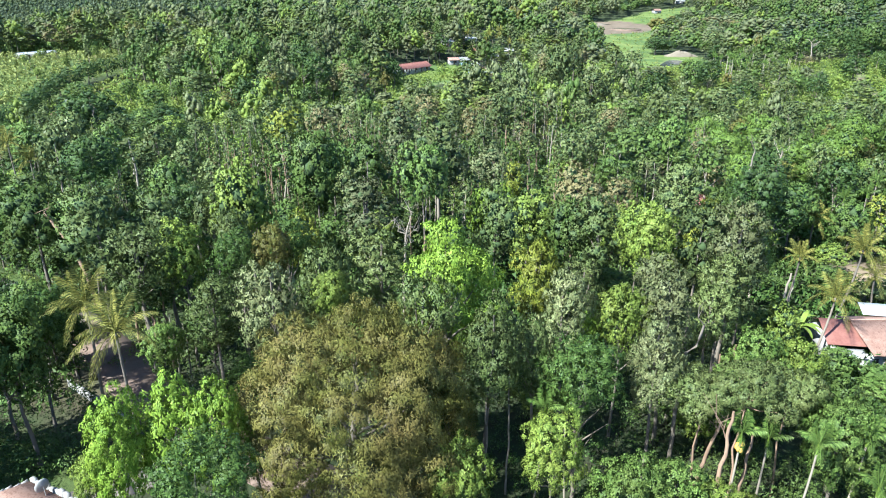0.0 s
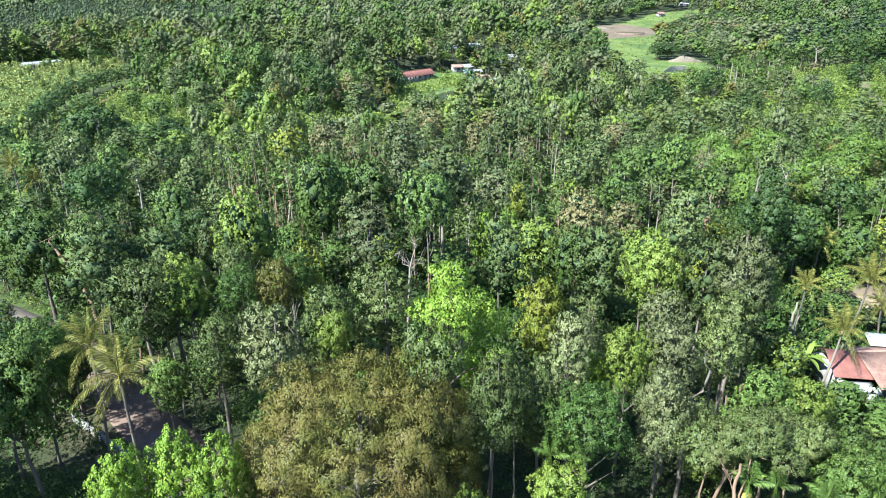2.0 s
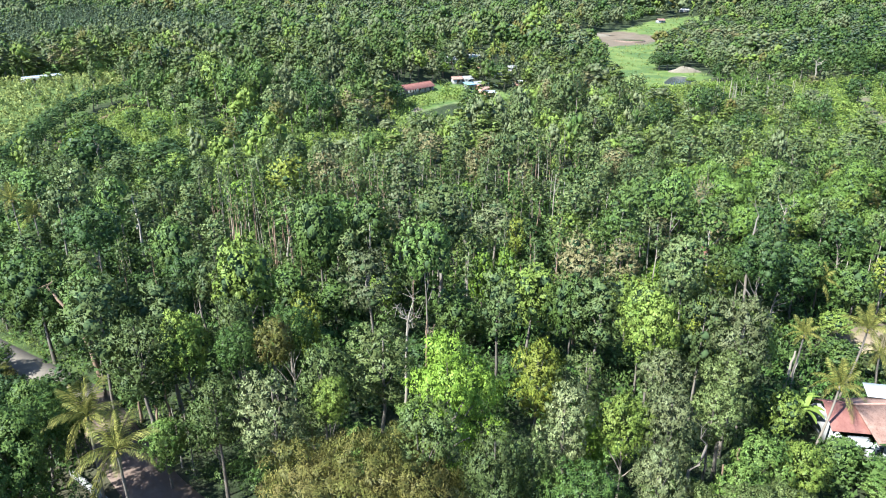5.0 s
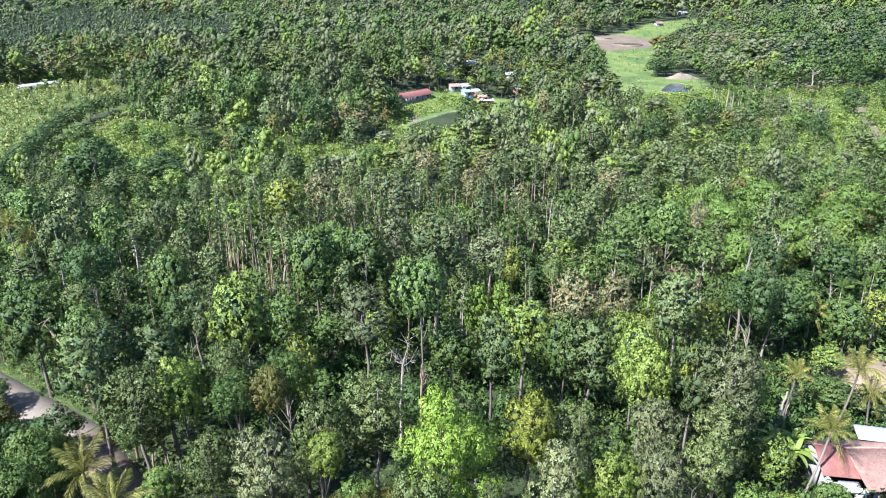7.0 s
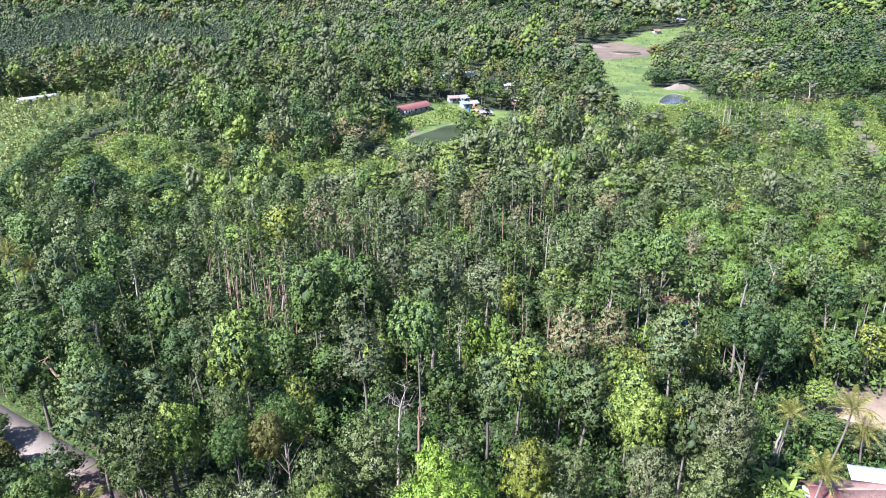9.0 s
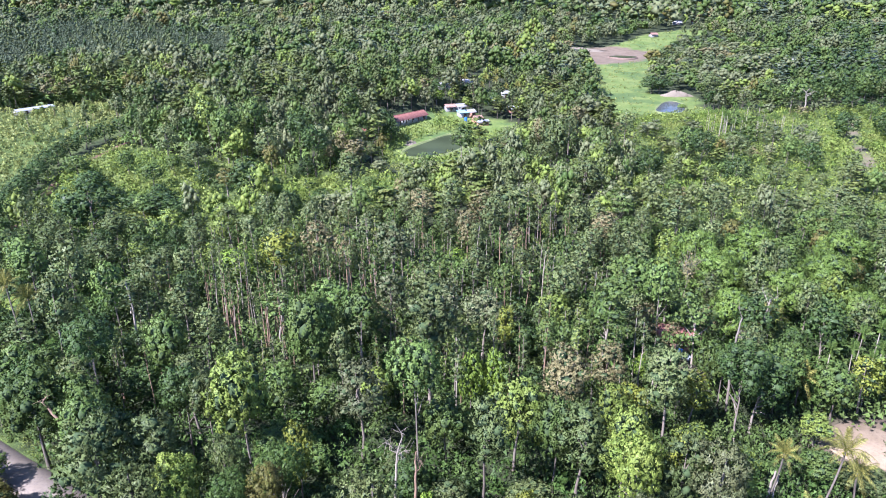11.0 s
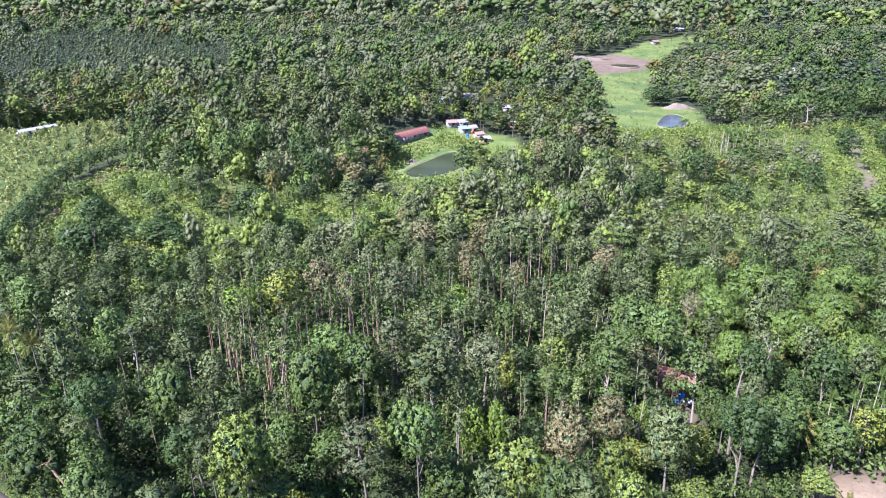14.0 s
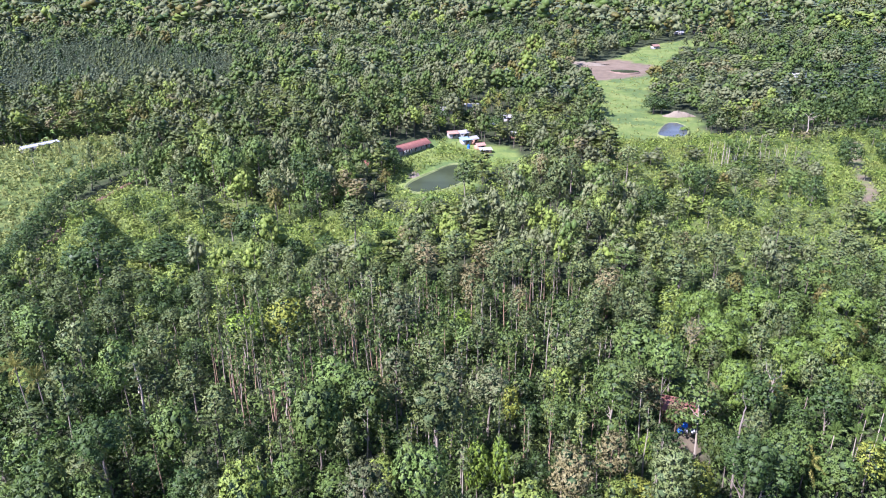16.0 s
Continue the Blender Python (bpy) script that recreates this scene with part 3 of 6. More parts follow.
plant("green", -7.4, 56.0, 11.6, 2.2)
plant("light", 1.0, 38.8, 11.1, 2.4)
plant("oak", -31.7, 64.2, 18.6, 3.4)
plant("light", -28.2, 66.7, 18.0, 2.8)
plant("oak", -38.6, 69.4, 20.6, 4.0)
plant("green", -56.0, 86.5, 16.8, 4.2)
plant("light", -25.9, 84.8, 20.1, 4.2)
plant("tan", -17.8, 64.5, 18.0, 2.1)
plant("yellow", -16.5, 75.3, 16.2, 2.0)
plant("dark", -21.4, 64.6, 17.6, 2.4)
plant("oak", -11.9, 59.7, 17.4, 2.6)
plant("pale", -10.8, 88.0, 16.2, 3.6)
plant("fresh", 5.4, 97.9, 12.8, 2.4)
plant("fresh", 9.4, 98.6, 13.0, 2.2)
plant("light", 11.2, 85.9, 15.9, 4.2)
plant("dry", 18.4, 89.3, 18.0, 3.4)
plant("dry", 26.5, 99.0, 13.5, 2.8)
plant("oak", 18.2, 77.2, 16.9, 3.4)
plant("light", 22.8, 69.6, 18.6, 3.2)
plant("silver", 33.4, 89.6, 17.9, 3.2)
plant("light", 33.9, 69.3, 17.2, 2.6)
plant("oak", 28.8, 70.6, 18.0, 2.6)
plant("silver", 28.7, 62.2, 15.9, 2.7)
plant("dark", 49.1, 95.0, 14.0, 4.0)
plant("green", 40.2, 131.6, 15.8, 5.2)
plant("green", 29.2, 150.6, 13.4, 4.2)
plant("dark", -96.2, 182.1, 17.3, 7.5)
plant("dark", -86.3, 203.5, 8.0, 8.6)
plant("dark", -103.0, 186.5, 12.6, 6.0)
plant("dark", -79.6, 199.4, 7.4, 5.4)
plant("dark", -47.0, 203.0, 9.0, 4.6)
plant("green", -127.6, 236.0, 9.6, 5.0)
plant("tan", -72.4, 226.0, 9.8, 3.6)
plant("yellow", -34.1, 141.0, 18.6, 4.0)
plant("dry", -27.5, 150.1, 16.7, 3.6)
plant("pale", -10.4, 143.8, 18.6, 4.0)
plant("dry", -4.6, 183.3, 14.6, 3.6)
plant("dry", 8.2, 178.8, 10.3, 3.4)
plant("dry", 42.1, 166.5, 13.6, 3.3)
plant("round", 20.0, 180.3, 17.2, 6.0)
plant("silver", 3.0, 186.9, 17.0, 4.5)
plant("silver", 61.0, 170.9, 16.0, 4.6)
plant("silver", 77.1, 186.4, 16.6, 5.0)
plant("silver", 103.2, 198.2, 10.5, 5.0)
plant("layer", 29.8, 113.4, 20.0, 4.6)
plant("layer", 45.0, 110.1, 18.1, 4.2)
plant("round", 42.3, 248.1, 24.6, 5.5)
plant("silver", 57.2, 231.4, 22.6, 4.0)
plant("silver", -28.9, 214.2, 17.9, 4.5)
plant("dark", -60.7, 211.6, 17.1, 6.5)
plant("silver", -88.7, 244.6, 13.0, 5.0)
plant("dark", 104.3, 236.0, 12.4, 5.0)
plant("dark", 192.0, 321.6, 12.9, 7.0)
plant("green", 197.8, 387.1, 18.6, 8.0)
plant("dark", 151.4, 477.7, 10.0, 7.0)
plant("silver", 173.3, 448.2, 19.0, 6.0)
plant("green", -44.4, 77.6, 18.2, 3.4)
plant("silver", -1.2, 102.1, 22.4, 4.6)
plant("green", -2.4, 84.7, 22.9, 3.4)
plant("pale", 8.3, 117.0, 14.6, 3.6)
plant("fresh", 35.7, 108.0, 7.4, 2.0)
plant("dark", 45.6, 92.4, 17.3, 3.8)
plant("light", 24.2, 77.7, 16.8, 2.8)
plant("yellow", 30.6, 74.4, 15.4, 2.2)
plant("green", -20.9, 103.4, 20.4, 4.4)
plant("green", -13.1, 110.9, 18.2, 4.2)
plant("green", -46.6, 83.4, 15.4, 3.2)
plant("green", -51.6, 89.4, 14.4, 3.2)
plant("dark", -41.2, 81.0, 14.0, 3.0)
plant("dark", -60.6, 93.6, 13.0, 3.4)
plant("green", -61.6, 99.4, 13.0, 3.6)
plant("green", -67.0, 100.4, 13.0, 3.4)
plant("dark", -71.6, 99.4, 12.0, 3.2)
plant("dark", -3.4, 77.6, 8.6, 3.0)
plant("dark", 4.0, 68.4, 9.4, 2.8)
plant("green", -20.8, 77.4, 10.0, 3.0)
plant("dark", -35.5, 88.1, 16.1, 3.0)
plant("oak", -32.4, 72.8, 18.6, 3.4)
plant("dark", -49.6, 93.1, 22.0, 3.6)
plant("pole", -56.4, 117.6, 17.0, 2.6)
plant("silver", -48.3, 122.3, 13.4, 3.0)
plant("green", -89.6, 142.2, 14.4, 4.0)
plant("fresh", -45.4, 147.9, 11.7, 4.5)
plant("pole", -29.6, 120.2, 13.6, 2.5)
plant("pole", -22.9, 133.5, 9.9, 2.4)
plant("pole", -22.2, 156.5, 11.0, 2.6)
plant("pole", -12.3, 152.5, 9.3, 2.4)
plant("silver", -3.0, 131.2, 13.6, 3.0)
plant("fresh", 4.4, 155.1, 8.7, 2.6)
plant("silver", 14.5, 145.7, 6.9, 2.8)
plant("silver", 24.4, 161.5, 6.9, 3.0)
plant("green", 25.8, 131.2, 11.5, 3.2)
plant("silver", 36.7, 157.2, 12.9, 3.4)
plant("silver", 13.7, 167.5, 17.3, 3.6)
plant("layer", 49.9, 182.0, 14.5, 4.0)
plant("layer", 45.7, 128.8, 12.7, 4.6)
plant("bare", 52.7, 138.0, 14.3, 2.4)
plant("green", 55.1, 100.4, 13.1, 3.6)
plant("dark", 69.3, 113.4, 13.4, 3.8)
plant("silver", 113.5, 189.3, 9.5, 4.2)
plant("green", 122.0, 187.8, 5.5, 4.0)
plant("dark", 56.4, 113.9, 15.6, 3.8)
plant("dark", 37.4, 105.2, 10.0, 2.8)
plant("green", 63.2, 97.9, 10.4, 3.4)
plant("pale", 30.6, 65.9, 19.6, 3.2)
plant("dark", -17.6, 70.1, 17.2, 2.7)
plant("green", 1.5, 87.6, 11.7, 3.2)
plant("oak", 6.1, 76.6, 18.5, 3.0)
plant("green", 15.8, 80.5, 16.4, 3.0)
plant("light", 25.7, 89.6, 12.4, 2.8)
plant("silver", 14.0, 64.8, 14.2, 2.5)
plant("green", -93.2, 145.5, 14.5, 3.6)
plant("silver", -74.9, 131.5, 18.3, 3.2)
plant("silver", -65.9, 110.3, 20.1, 3.0)
plant("green", -61.0, 121.8, 18.5, 3.2)
plant("silver", -55.8, 129.2, 16.9, 3.2)
plant("pole", -45.2, 143.5, 8.6, 2.4)
plant("green", -44.7, 105.7, 15.5, 3.8)
plant("dark", -56.3, 108.4, 10.9, 3.6)
plant("redpole", -26.5, 110.5, 18.4, 2.4)
plant("green", -20.6, 119.4, 16.2, 4.2)
plant("silver", -40.7, 112.5, 13.1, 3.0)
plant("dark", -54.1, 259.0, 24.0, 5.5)
plant("silver", -62.2, 247.6, 19.8, 4.5)
plant("green", -82.8, 262.4, 22.8, 5.5)
plant("dark", -46.1, 247.7, 20.4, 5.0)
plant("light", -93.6, 276.5, 21.6, 5.0)
plant("silver", -101.1, 250.8, 16.5, 4.6)
plant("green", -76.0, 278.9, 23.2, 5.0)
plant("silver", -52.4, 289.0, 26.0, 4.6)
plant("green", -43.5, 327.0, 24.5, 5.5)
plant("green", 8.7, 277.6, 16.2, 5.0)
plant("silver", 26.2, 268.9, 15.5, 4.5)
plant("silver", 36.3, 242.6, 15.6, 4.5)
plant("silver", 43.4, 201.3, 19.6, 4.4)
plant("silver", 79.3, 292.7, 19.4, 4.6)
plant("dark", 72.7, 234.7, 16.0, 5.0)
plant("green", 98.5, 270.4, 17.3, 5.0)
plant("green", 141.0, 331.0, 13.5, 5.0)
plant("silver", 139.2, 284.1, 14.0, 5.0)
plant("dark", 142.8, 260.4, 12.5, 4.5)
plant("silver", 120.1, 200.9, 10.9, 4.6)
plant("light", 205.8, 444.4, 15.1, 6.0)
plant("green", 244.4, 396.7, 21.8, 6.0)
plant("silver", 87.9, 420.3, 13.5, 5.0)
plant("pole", -21.0, 174.7, 10.6, 2.6)
plant("pole", -19.1, 140.0, 14.4, 2.4)
plant("pale", -8.3, 123.2, 15.6, 3.0)
plant("pale", 0.9, 119.2, 14.6, 3.2)
plant("pole", 21.3, 150.5, 7.7, 2.4)
plant("silver", 24.9, 127.8, 14.6, 3.0)
plant("pole", 26.1, 178.0, 7.7, 2.4)
plant("silver", 35.5, 172.7, 13.7, 3.2)
plant("silver", 45.9, 150.8, 11.3, 3.2)
plant("lime", 0.4, 58.5, 20.2, 2.2)
plant("silver", 49.2, 260.7, 23.2, 4.0)
plant("silver", -5.2, 201.6, 11.0, 3.4)
plant("dark", 98.6, 255.4, 18.3, 5.0)
plant("light", -110.2, 317.3, 15.5, 5.5)
plant("yellow", 12.1, 113.6, 12.6, 1.7)
plant("fresh", 13.4, 56.6, 12.5, 1.8)
plant("light", 8.1, 40.0, 12.2, 2.2)
plant("green", 12.9, 37.6, 10.4, 2.8)
plant("green", 16.4, 38.6, 9.4, 2.6)
plant("light", 19.6, 38.0, 7.6, 2.2)
plant("green", 30.4, 42.4, 11.4, 2.6)
plant("green", 31.8, 45.0, 11.6, 2.8)
plant("green", 26.0, 50.8, 10.4, 2.8)
plant("light", 33.4, 55.4, 9.6, 2.6)
plant("light", 37.0, 66.2, 8.4, 2.4)
plant("green", 29.6, 55.4, 10.6, 2.8)
plant("light", 22.6, 50.2, 8.0, 2.2)
plant("silver", 106.1, 211.2, 16.3, 3.2)
plant("green", 40.7, 117.1, 20.7, 3.0)
plant("green", -43.4, 65.4, 9.4, 3.0)
plant("green", -40.6, 64.0, 8.6, 1.9)
plant("green", -41.2, 60.0, 13.8, 2.8)
plant("dark", -44.6, 61.4, 13.0, 3.2)
plant("dark", -38.4, 55.4, 14.6, 2.8)
plant("dark", -46.9, 73.0, 7.2, 3.2)
plant("dark", -35.4, 70.8, 12.6, 2.8)
plant("dark", -32.6, 67.4, 11.4, 2.6)
plant("green", -29.0, 60.6, 9.0, 2.2)
plant("green", -64.5, 95.4, 6.4, 2.6)
plant("green", -69.0, 96.4, 6.4, 2.8)
plant("green", -58.4, 91.0, 6.0, 2.2)
plant("dark", -24.6, 62.6, 9.6, 2.4)
plant("dark", 0.8, 49.0, 8.4, 2.4)
# next six trees stand out of view, bar (-41, 53.5), added for their shade
plant("dark", -43.0, 47.0, 20.0, 5.4)
plant("dark", -41.0, 53.5, 15.0, 3.4)
plant("dark", -50.0, 36.0, 17.0, 5.0)
plant("dark", -47.5, 42.0, 20.0, 5.2)
plant("green", -55.0, 44.0, 17.0, 5.0)
plant("dark", -46.0, 30.0, 17.0, 4.6)
plant("olive", -6.6, 42.2, 18.9, 8.5)
for x, y, h, r in ((60, 141.5, 14.0, 6.2), (73, 152, 14.8, 7.2), (83.5, 140, 13.6, 6.6), (71, 131, 12.8, 6.0), (82, 124, 11.2, 5.2), (94, 152, 14.0, 6.6), (60, 153, 14.6, 5.4), (56, 123, 12.4, 4.6)):
    plant("rain", x, y, h, r)

# ---- palms, bananas and bare trunks ----


def part(name, geo, mat, parent, label="", shade=False, at=None):
    """One mesh as a part of a thing."""
    me = geo if isinstance(geo, bpy.types.Mesh) else mesh_of(name, geo[0], geo[1], [mat], shade=shade)
    ob = new(name, me)
    ob.parent = parent
    if at is not None:
        ob.matrix_basis = at
    if label:
        tagged(ob, label)
    return ob


def thing(name, x, y, z, label, category, group="", turn=0.0):
    ob = new(name)
    ob.empty_display_size = 0.4
    ob.matrix_world = pose(x, y, z, 0, 0, turn)
    return tagged(ob, label, category, group)


def frond_mesh(rng, length, sag, pairs, leaflet, wide):
    """A palm frond: an arching rib with narrow leaflets hanging on both sides, along +x."""
    t = np.linspace(0, 1, 7)
    rib = np.stack([length * t * (1 - 0.12 * t), rng.normal(0, 0.04) * length * t ** 2, length * (0.34 * t - sag * t ** 2.2)], 1)
    out = [tube(rib, np.linspace(0.05, 0.012, 7), 3)]
    s = np.repeat(np.linspace(0.12, 0.99, pairs), 2)
    side = np.tile([1.0, -1.0], pairs)
    base = np.stack([np.interp(s, t, rib[:, k]) for k in range(3)], 1)
    d = np.stack([np.interp(np.minimum(s + 0.03, 1), t, rib[:, k]) for k in range(3)], 1) - base
    d = unit(d + np.array([1e-4, 0, 0]))
    reach = leaflet * np.sin(np.pi * np.clip(0.14 + 0.80 * s, 0, 1)) ** 0.6 * rng.uniform(0.85, 1.15, len(s))
    way = unit(np.stack([d[:, 0] * 0.7 + 0.1, side * 0.75, d[:, 2] * 0.7 - 0.25 - 0.3 * rng.random(len(s))], 1))
    mid = base + way * reach[:, None] * 0.55
    tip = base + way * reach[:, None] * 0.9 + np.array([0, 0, -1.0]) * (reach * rng.uniform(0.22, 0.5, len(s)))[:, None]
    v = np.stack([base, mid + d * wide, tip, mid - d * wide * 0.4], 1).reshape(-1, 3)
    return joined(out + [(v, np.arange(len(v)).reshape(-1, 4))])


rng_palm = np.random.default_rng(3)
FROND = [mesh_of("frond", *frond_mesh(rng_palm, 3.6, sag, 26, 0.95, 0.058), [LEAF["palm"]]) for sag in (0.02, 0.30, 0.55, 0.85, 1.15)]
FROND_SMALL = [mesh_of("frond", *frond_mesh(rng_palm, 1.9, sag, 12, 0.6, 0.09), [LEAF["green"]]) for sag in (-0.1, 0.3, 0.7)]
NUT = rough_mat("coconut_husk", (0.16, 0.17, 0.03), (0.30, 0.20, 0.05), 3, 0.6, 0.2)
ORANGE = rough_mat("areca_nut", (0.55, 0.28, 0.03), (0.65, 0.36, 0.08), 6, 0.6, 0.2)


def ball(c, r, squash=1.0, rings=5, sides=7):
    th = np.linspace(0.02, np.pi - 0.02, rings)
    a = np.arange(sides) * 2 * np.pi / sides
    v = np.stack([np.outer(np.sin(th), np.cos(a)), np.outer(np.sin(th), np.sin(a)), np.outer(np.cos(th), np.ones(sides)) * squash], -1) * r + np.asarray(c, float)
    i, j = np.meshgrid(np.arange(rings - 1), np.arange(sides), indexing="ij")
    i, j = i.ravel(), j.ravel()
    k = (j + 1) % sides
    return v.reshape(-1, 3), np.stack([i * sides + j, (i + 1) * sides + j, (i + 1) * sides + k, i * sides + k], 1)


def coconut_palm(x, y, h, lean=(0.0, 0.0), size=1.0, label="coconut palm with arching yellow-green fronds"):
    """A coconut palm whose crown stands at (x, y), at height h; lean: where its foot stands off from that."""
    z = float(land(x, y))
    palm = thing("coconut_palm", x, y, z, label, "palm", "coconut palms")
    t = np.linspace(0, 1, 9)
    line = np.stack([lean[0] * (1 - t) ** 1.6, lean[1] * (1 - t) ** 1.6, -0.5 + (h + 0.5) * t], 1)
    fat = np.interp(t, [0, 0.08, 1], [0.26, 0.17, 0.12])
    part("trunk", tube(line, fat * 0.9, 8), BARK, palm, "grey ringed trunk", True)
    n = 17
    for i in range(n):
        f = (i + 0.5) / n
        k = min(4, int(f * 5))
        m = pose(0, 0, h, dice.uniform(-12, 12), -72 + 72 * f + dice.uniform(-9, 9), i * 137.5 + dice.uniform(-12, 12))
        s = size * dice.uniform(0.78, 1.02)
        part("frond", FROND[k], None, palm, at=m @ Matrix.Diagonal((s, s, s, 1)))
    for i in range(5):
        a = i * 1.26
        part("coconut", ball((math.cos(a) * 0.28, math.sin(a) * 0.28, h - 0.35), 0.14, 1.2), NUT, palm)
    PLANTED.append((x, y, 2.2))


def areca_palm(x, y, h, dry=False):
    z = float(land(x, y))
    palm = thing("areca_palm", x, y, z, "slender areca palm with thin pale stem" if not dry else "areca palm with orange nut bunch under its crown", "palm", "areca palms")
    bend = dice.uniform(-0.5, 0.9)
    t = np.linspace(0, 1, 7)
    line = np.stack([-bend * (1 - t) ** 1.5, 0 * t, -0.4 + (h + 0.4) * t], 1)
    part("trunk", tube(line, np.linspace(0.10, 0.075, 7), 7), PALE_BARK, palm, "pale ringed stem", True)
    part("crownshaft", tube([(0, 0, h - 0.1), (0, 0, h + 0.4), (0, 0, h + 0.8)], (0.09, 0.11, 0.05), 7), LEAF["fresh"], palm)
    for i in range(9):
        f = i / 9
        m = pose(0, 0, h + 0.75, dice.uniform(-10, 10), -60 + 62 * f, i * 137.5)
        part("frond", FROND_SMALL[min(2, int(f * 3))], None, palm, at=m)
    if dry:
        for i in range(6):
            part("nut_bunch", ball((math.cos(i) * 0.2, math.sin(i) * 0.2, h - 0.25 - 0.08 * i), 0.17, 1.3), ORANGE, palm)
    PLANTED.append((x, y, 0.9))


def blade(length, wide, sag):
    """A banana leaf: a broad blade that arches over, split at the edge."""
    n = 9
    t = np.linspace(0, 1, n)
    x, z = length * t, length * (0.6 * t - sag * t ** 2)
    w = wide * np.sin(np.pi * (0.06 + 0.92 * t)) ** 0.6
    v = np.concatenate([np.stack([x, w, z + w * 0.25], 1), np.stack([x, 0 * t, z], 1), np.stack([x, -w, z + w * 0.25], 1)])
    f = [(k * n + i, k * n + i + 1, (k + 1) * n + i + 1, (k + 1) * n + i) for k in (0, 1) for i in range(n - 1)]
    return v, np.array(f)


BLADE = [mesh_of("leaf_blade", *blade(2.1, 0.30, s), [LEAF["light"]]) for s in (0.25, 0.6, 0.95)]


def banana_plant(x, y, h):
    plant_root = thing("banana_plant", x, y, float(land(x, y)), "banana plant with long broad bright green leaves", "plant", "banana plants", dice.uniform(0, 360))
    part("stem", tube([(0, 0, -0.2), (0, 0, h * 0.5), (0.05, 0, h)], (0.15, 0.12, 0.07), 7), LEAF["light"], plant_root, shade=True)
    for i in range(8):
        part("leaf_blade", BLADE[i % 3], None, plant_root, at=pose(0, 0, h, dice.uniform(-15, 15), -25 + 6 * i, i * 137.5))
    PLANTED.append((x, y, 1.0))


def bare_trunk(name, points, fat, mat, label, twigs=0, spread=1.2):
    """A leafless stem along the points given, with forks near its top."""
    x, y, z = points[0]
    root = thing(name, x, y, z, label, "tree trunk")
    rng = np.random.default_rng(int(abs(x * 10) + abs(y)))
    p = np.array(points, float) - np.array([x, y, z])
    t = np.linspace(0, 1, 14)
    s = np.linspace(0, 1, len(p))
    line = np.stack([np.interp(t, s, p[:, k]) for k in range(3)], 1)
    line[1:-1, :2] += rng.normal(0, 0.05, (12, 2))
    part("trunk", tube(line, np.linspace(fat, fat * 0.45, 14), 8), mat, root, shade=True)
    for _ in range(twigs):
        a = line[rng.integers(8, 14)]
        tip = a + np.array([rng.normal(0, spread), rng.normal(0, spread), rng.uniform(0.8, 2.4)])
        mid = (a + tip) / 2 + rng.normal(0, 0.25, 3)
        pieces = [tube([a, mid, tip], (fat * 0.28, fat * 0.16, 0.015), 5)]
        for _ in range(3):
            pieces.append(tube([mid, (mid + tip) / 2 + rng.normal(0, 0.3, 3), tip + rng.normal(0, 0.7, 3)], (fat * 0.16, 0.03, 0.012), 4))
        part("branch", joined(pieces), mat, root, shade=True)
    PLANTED.append((x, y, 0.5))


coconut_palm(-31.2, 52.6, 14.6, (-0.8, 0.6), 1.15)
coconut_palm(-27.0, 48.9, 13.9, (0.3, 0.2), 1.15)
coconut_palm(51.9, 77.2, 10.2, (-2.6, -1.0), 1.05)
coconut_palm(45.2, 78.8, 8.6, (-0.8, 0.4), 0.8, "coconut palm with drooping half dry fronds")
coconut_palm(43.6, 67.6, 8.2, (-1.8, -0.6), 1.0, "coconut palm leaning over a red roof")
coconut_palm(58.6, 100.4, 6.6, (0.4, 0.5), 0.95)
coconut_palm(60.4, 116.0, 9.6, (0.5, 0.2), 1.0)
coconut_palm(54.6, 77.8, 6.4, (0.6, -0.4), 0.9)
coconut_palm(-78.0, 117.4, 15.4, (0.8, 0.3), 1.0)
coconut_palm(-75.4, 118.6, 12.2, (0.5, -0.3), 0.95)
coconut_palm(-15.2, 43.9, 5.6, (0.5, 0.3), 0.9)
coconut_palm(-11.6, 38.6, 5.2, (-0.4, 0.2), 0.9)
for x, y, h, dry in ((26.2, 38.9, 9.6, False), (24.9, 42.8, 7.2, False), (21.8, 41.0, 9.0, True), (31.6, 41.6, 8.2, False), (7.9, 44.2, 9.0, False),
                     (9.6, 44.6, 8.4, False), (30.2, 37.6, 7.0, False), (68.5, 104.0, 9.0, False), (72.0, 107.5, 10.0, False), (70.5, 102.0, 8.5, False),
                     (75.5, 108.5, 10.5, False), (66.5, 106.5, 7.6, False), (73.6, 104.4, 8.8, False)):
    areca_palm(x, y, h, dry)
for x, y, h in ((40.4, 70.6, 3.0), (41.8, 70.0, 3.4), (42.6, 71.2, 2.8), (39.6, 71.8, 2.6), (43.4, 73.8, 2.4), (41.2, 74.2, 2.4)):
    banana_plant(x, y, h)
bare_trunk("twisted_bare_tree", [(19.9, 48.7, 0), (19.8, 48.7, 4.2), (19.8, 48.7, 6.8), (20.2, 48.7, 9.0), (20.0, 48.7, 11.7), (21.0, 48.7, 13.3), (21.2, 48.7, 14.6)], 0.21, BARK, "twisted grey bare tree trunk among green crowns", 1, 0.4)
bare_trunk("leaning_trunk", [(19.8, 44, 0), (20.4, 44, 3.0), (20.9, 44, 5.8), (21.6, 44, 8.6)], 0.22, RED_BARK, "leaning reddish brown trunk beside the slope", 2, 0.6)
bare_trunk("leaning_trunk", [(19.9, 40.4, 0), (20.2, 40.4, 4.4), (20.5, 40.4, 9.0), (20.6, 40.4, 12.0)], 0.22, RED_BARK, "tall straight reddish brown trunk on the slope", 1, 0.6)
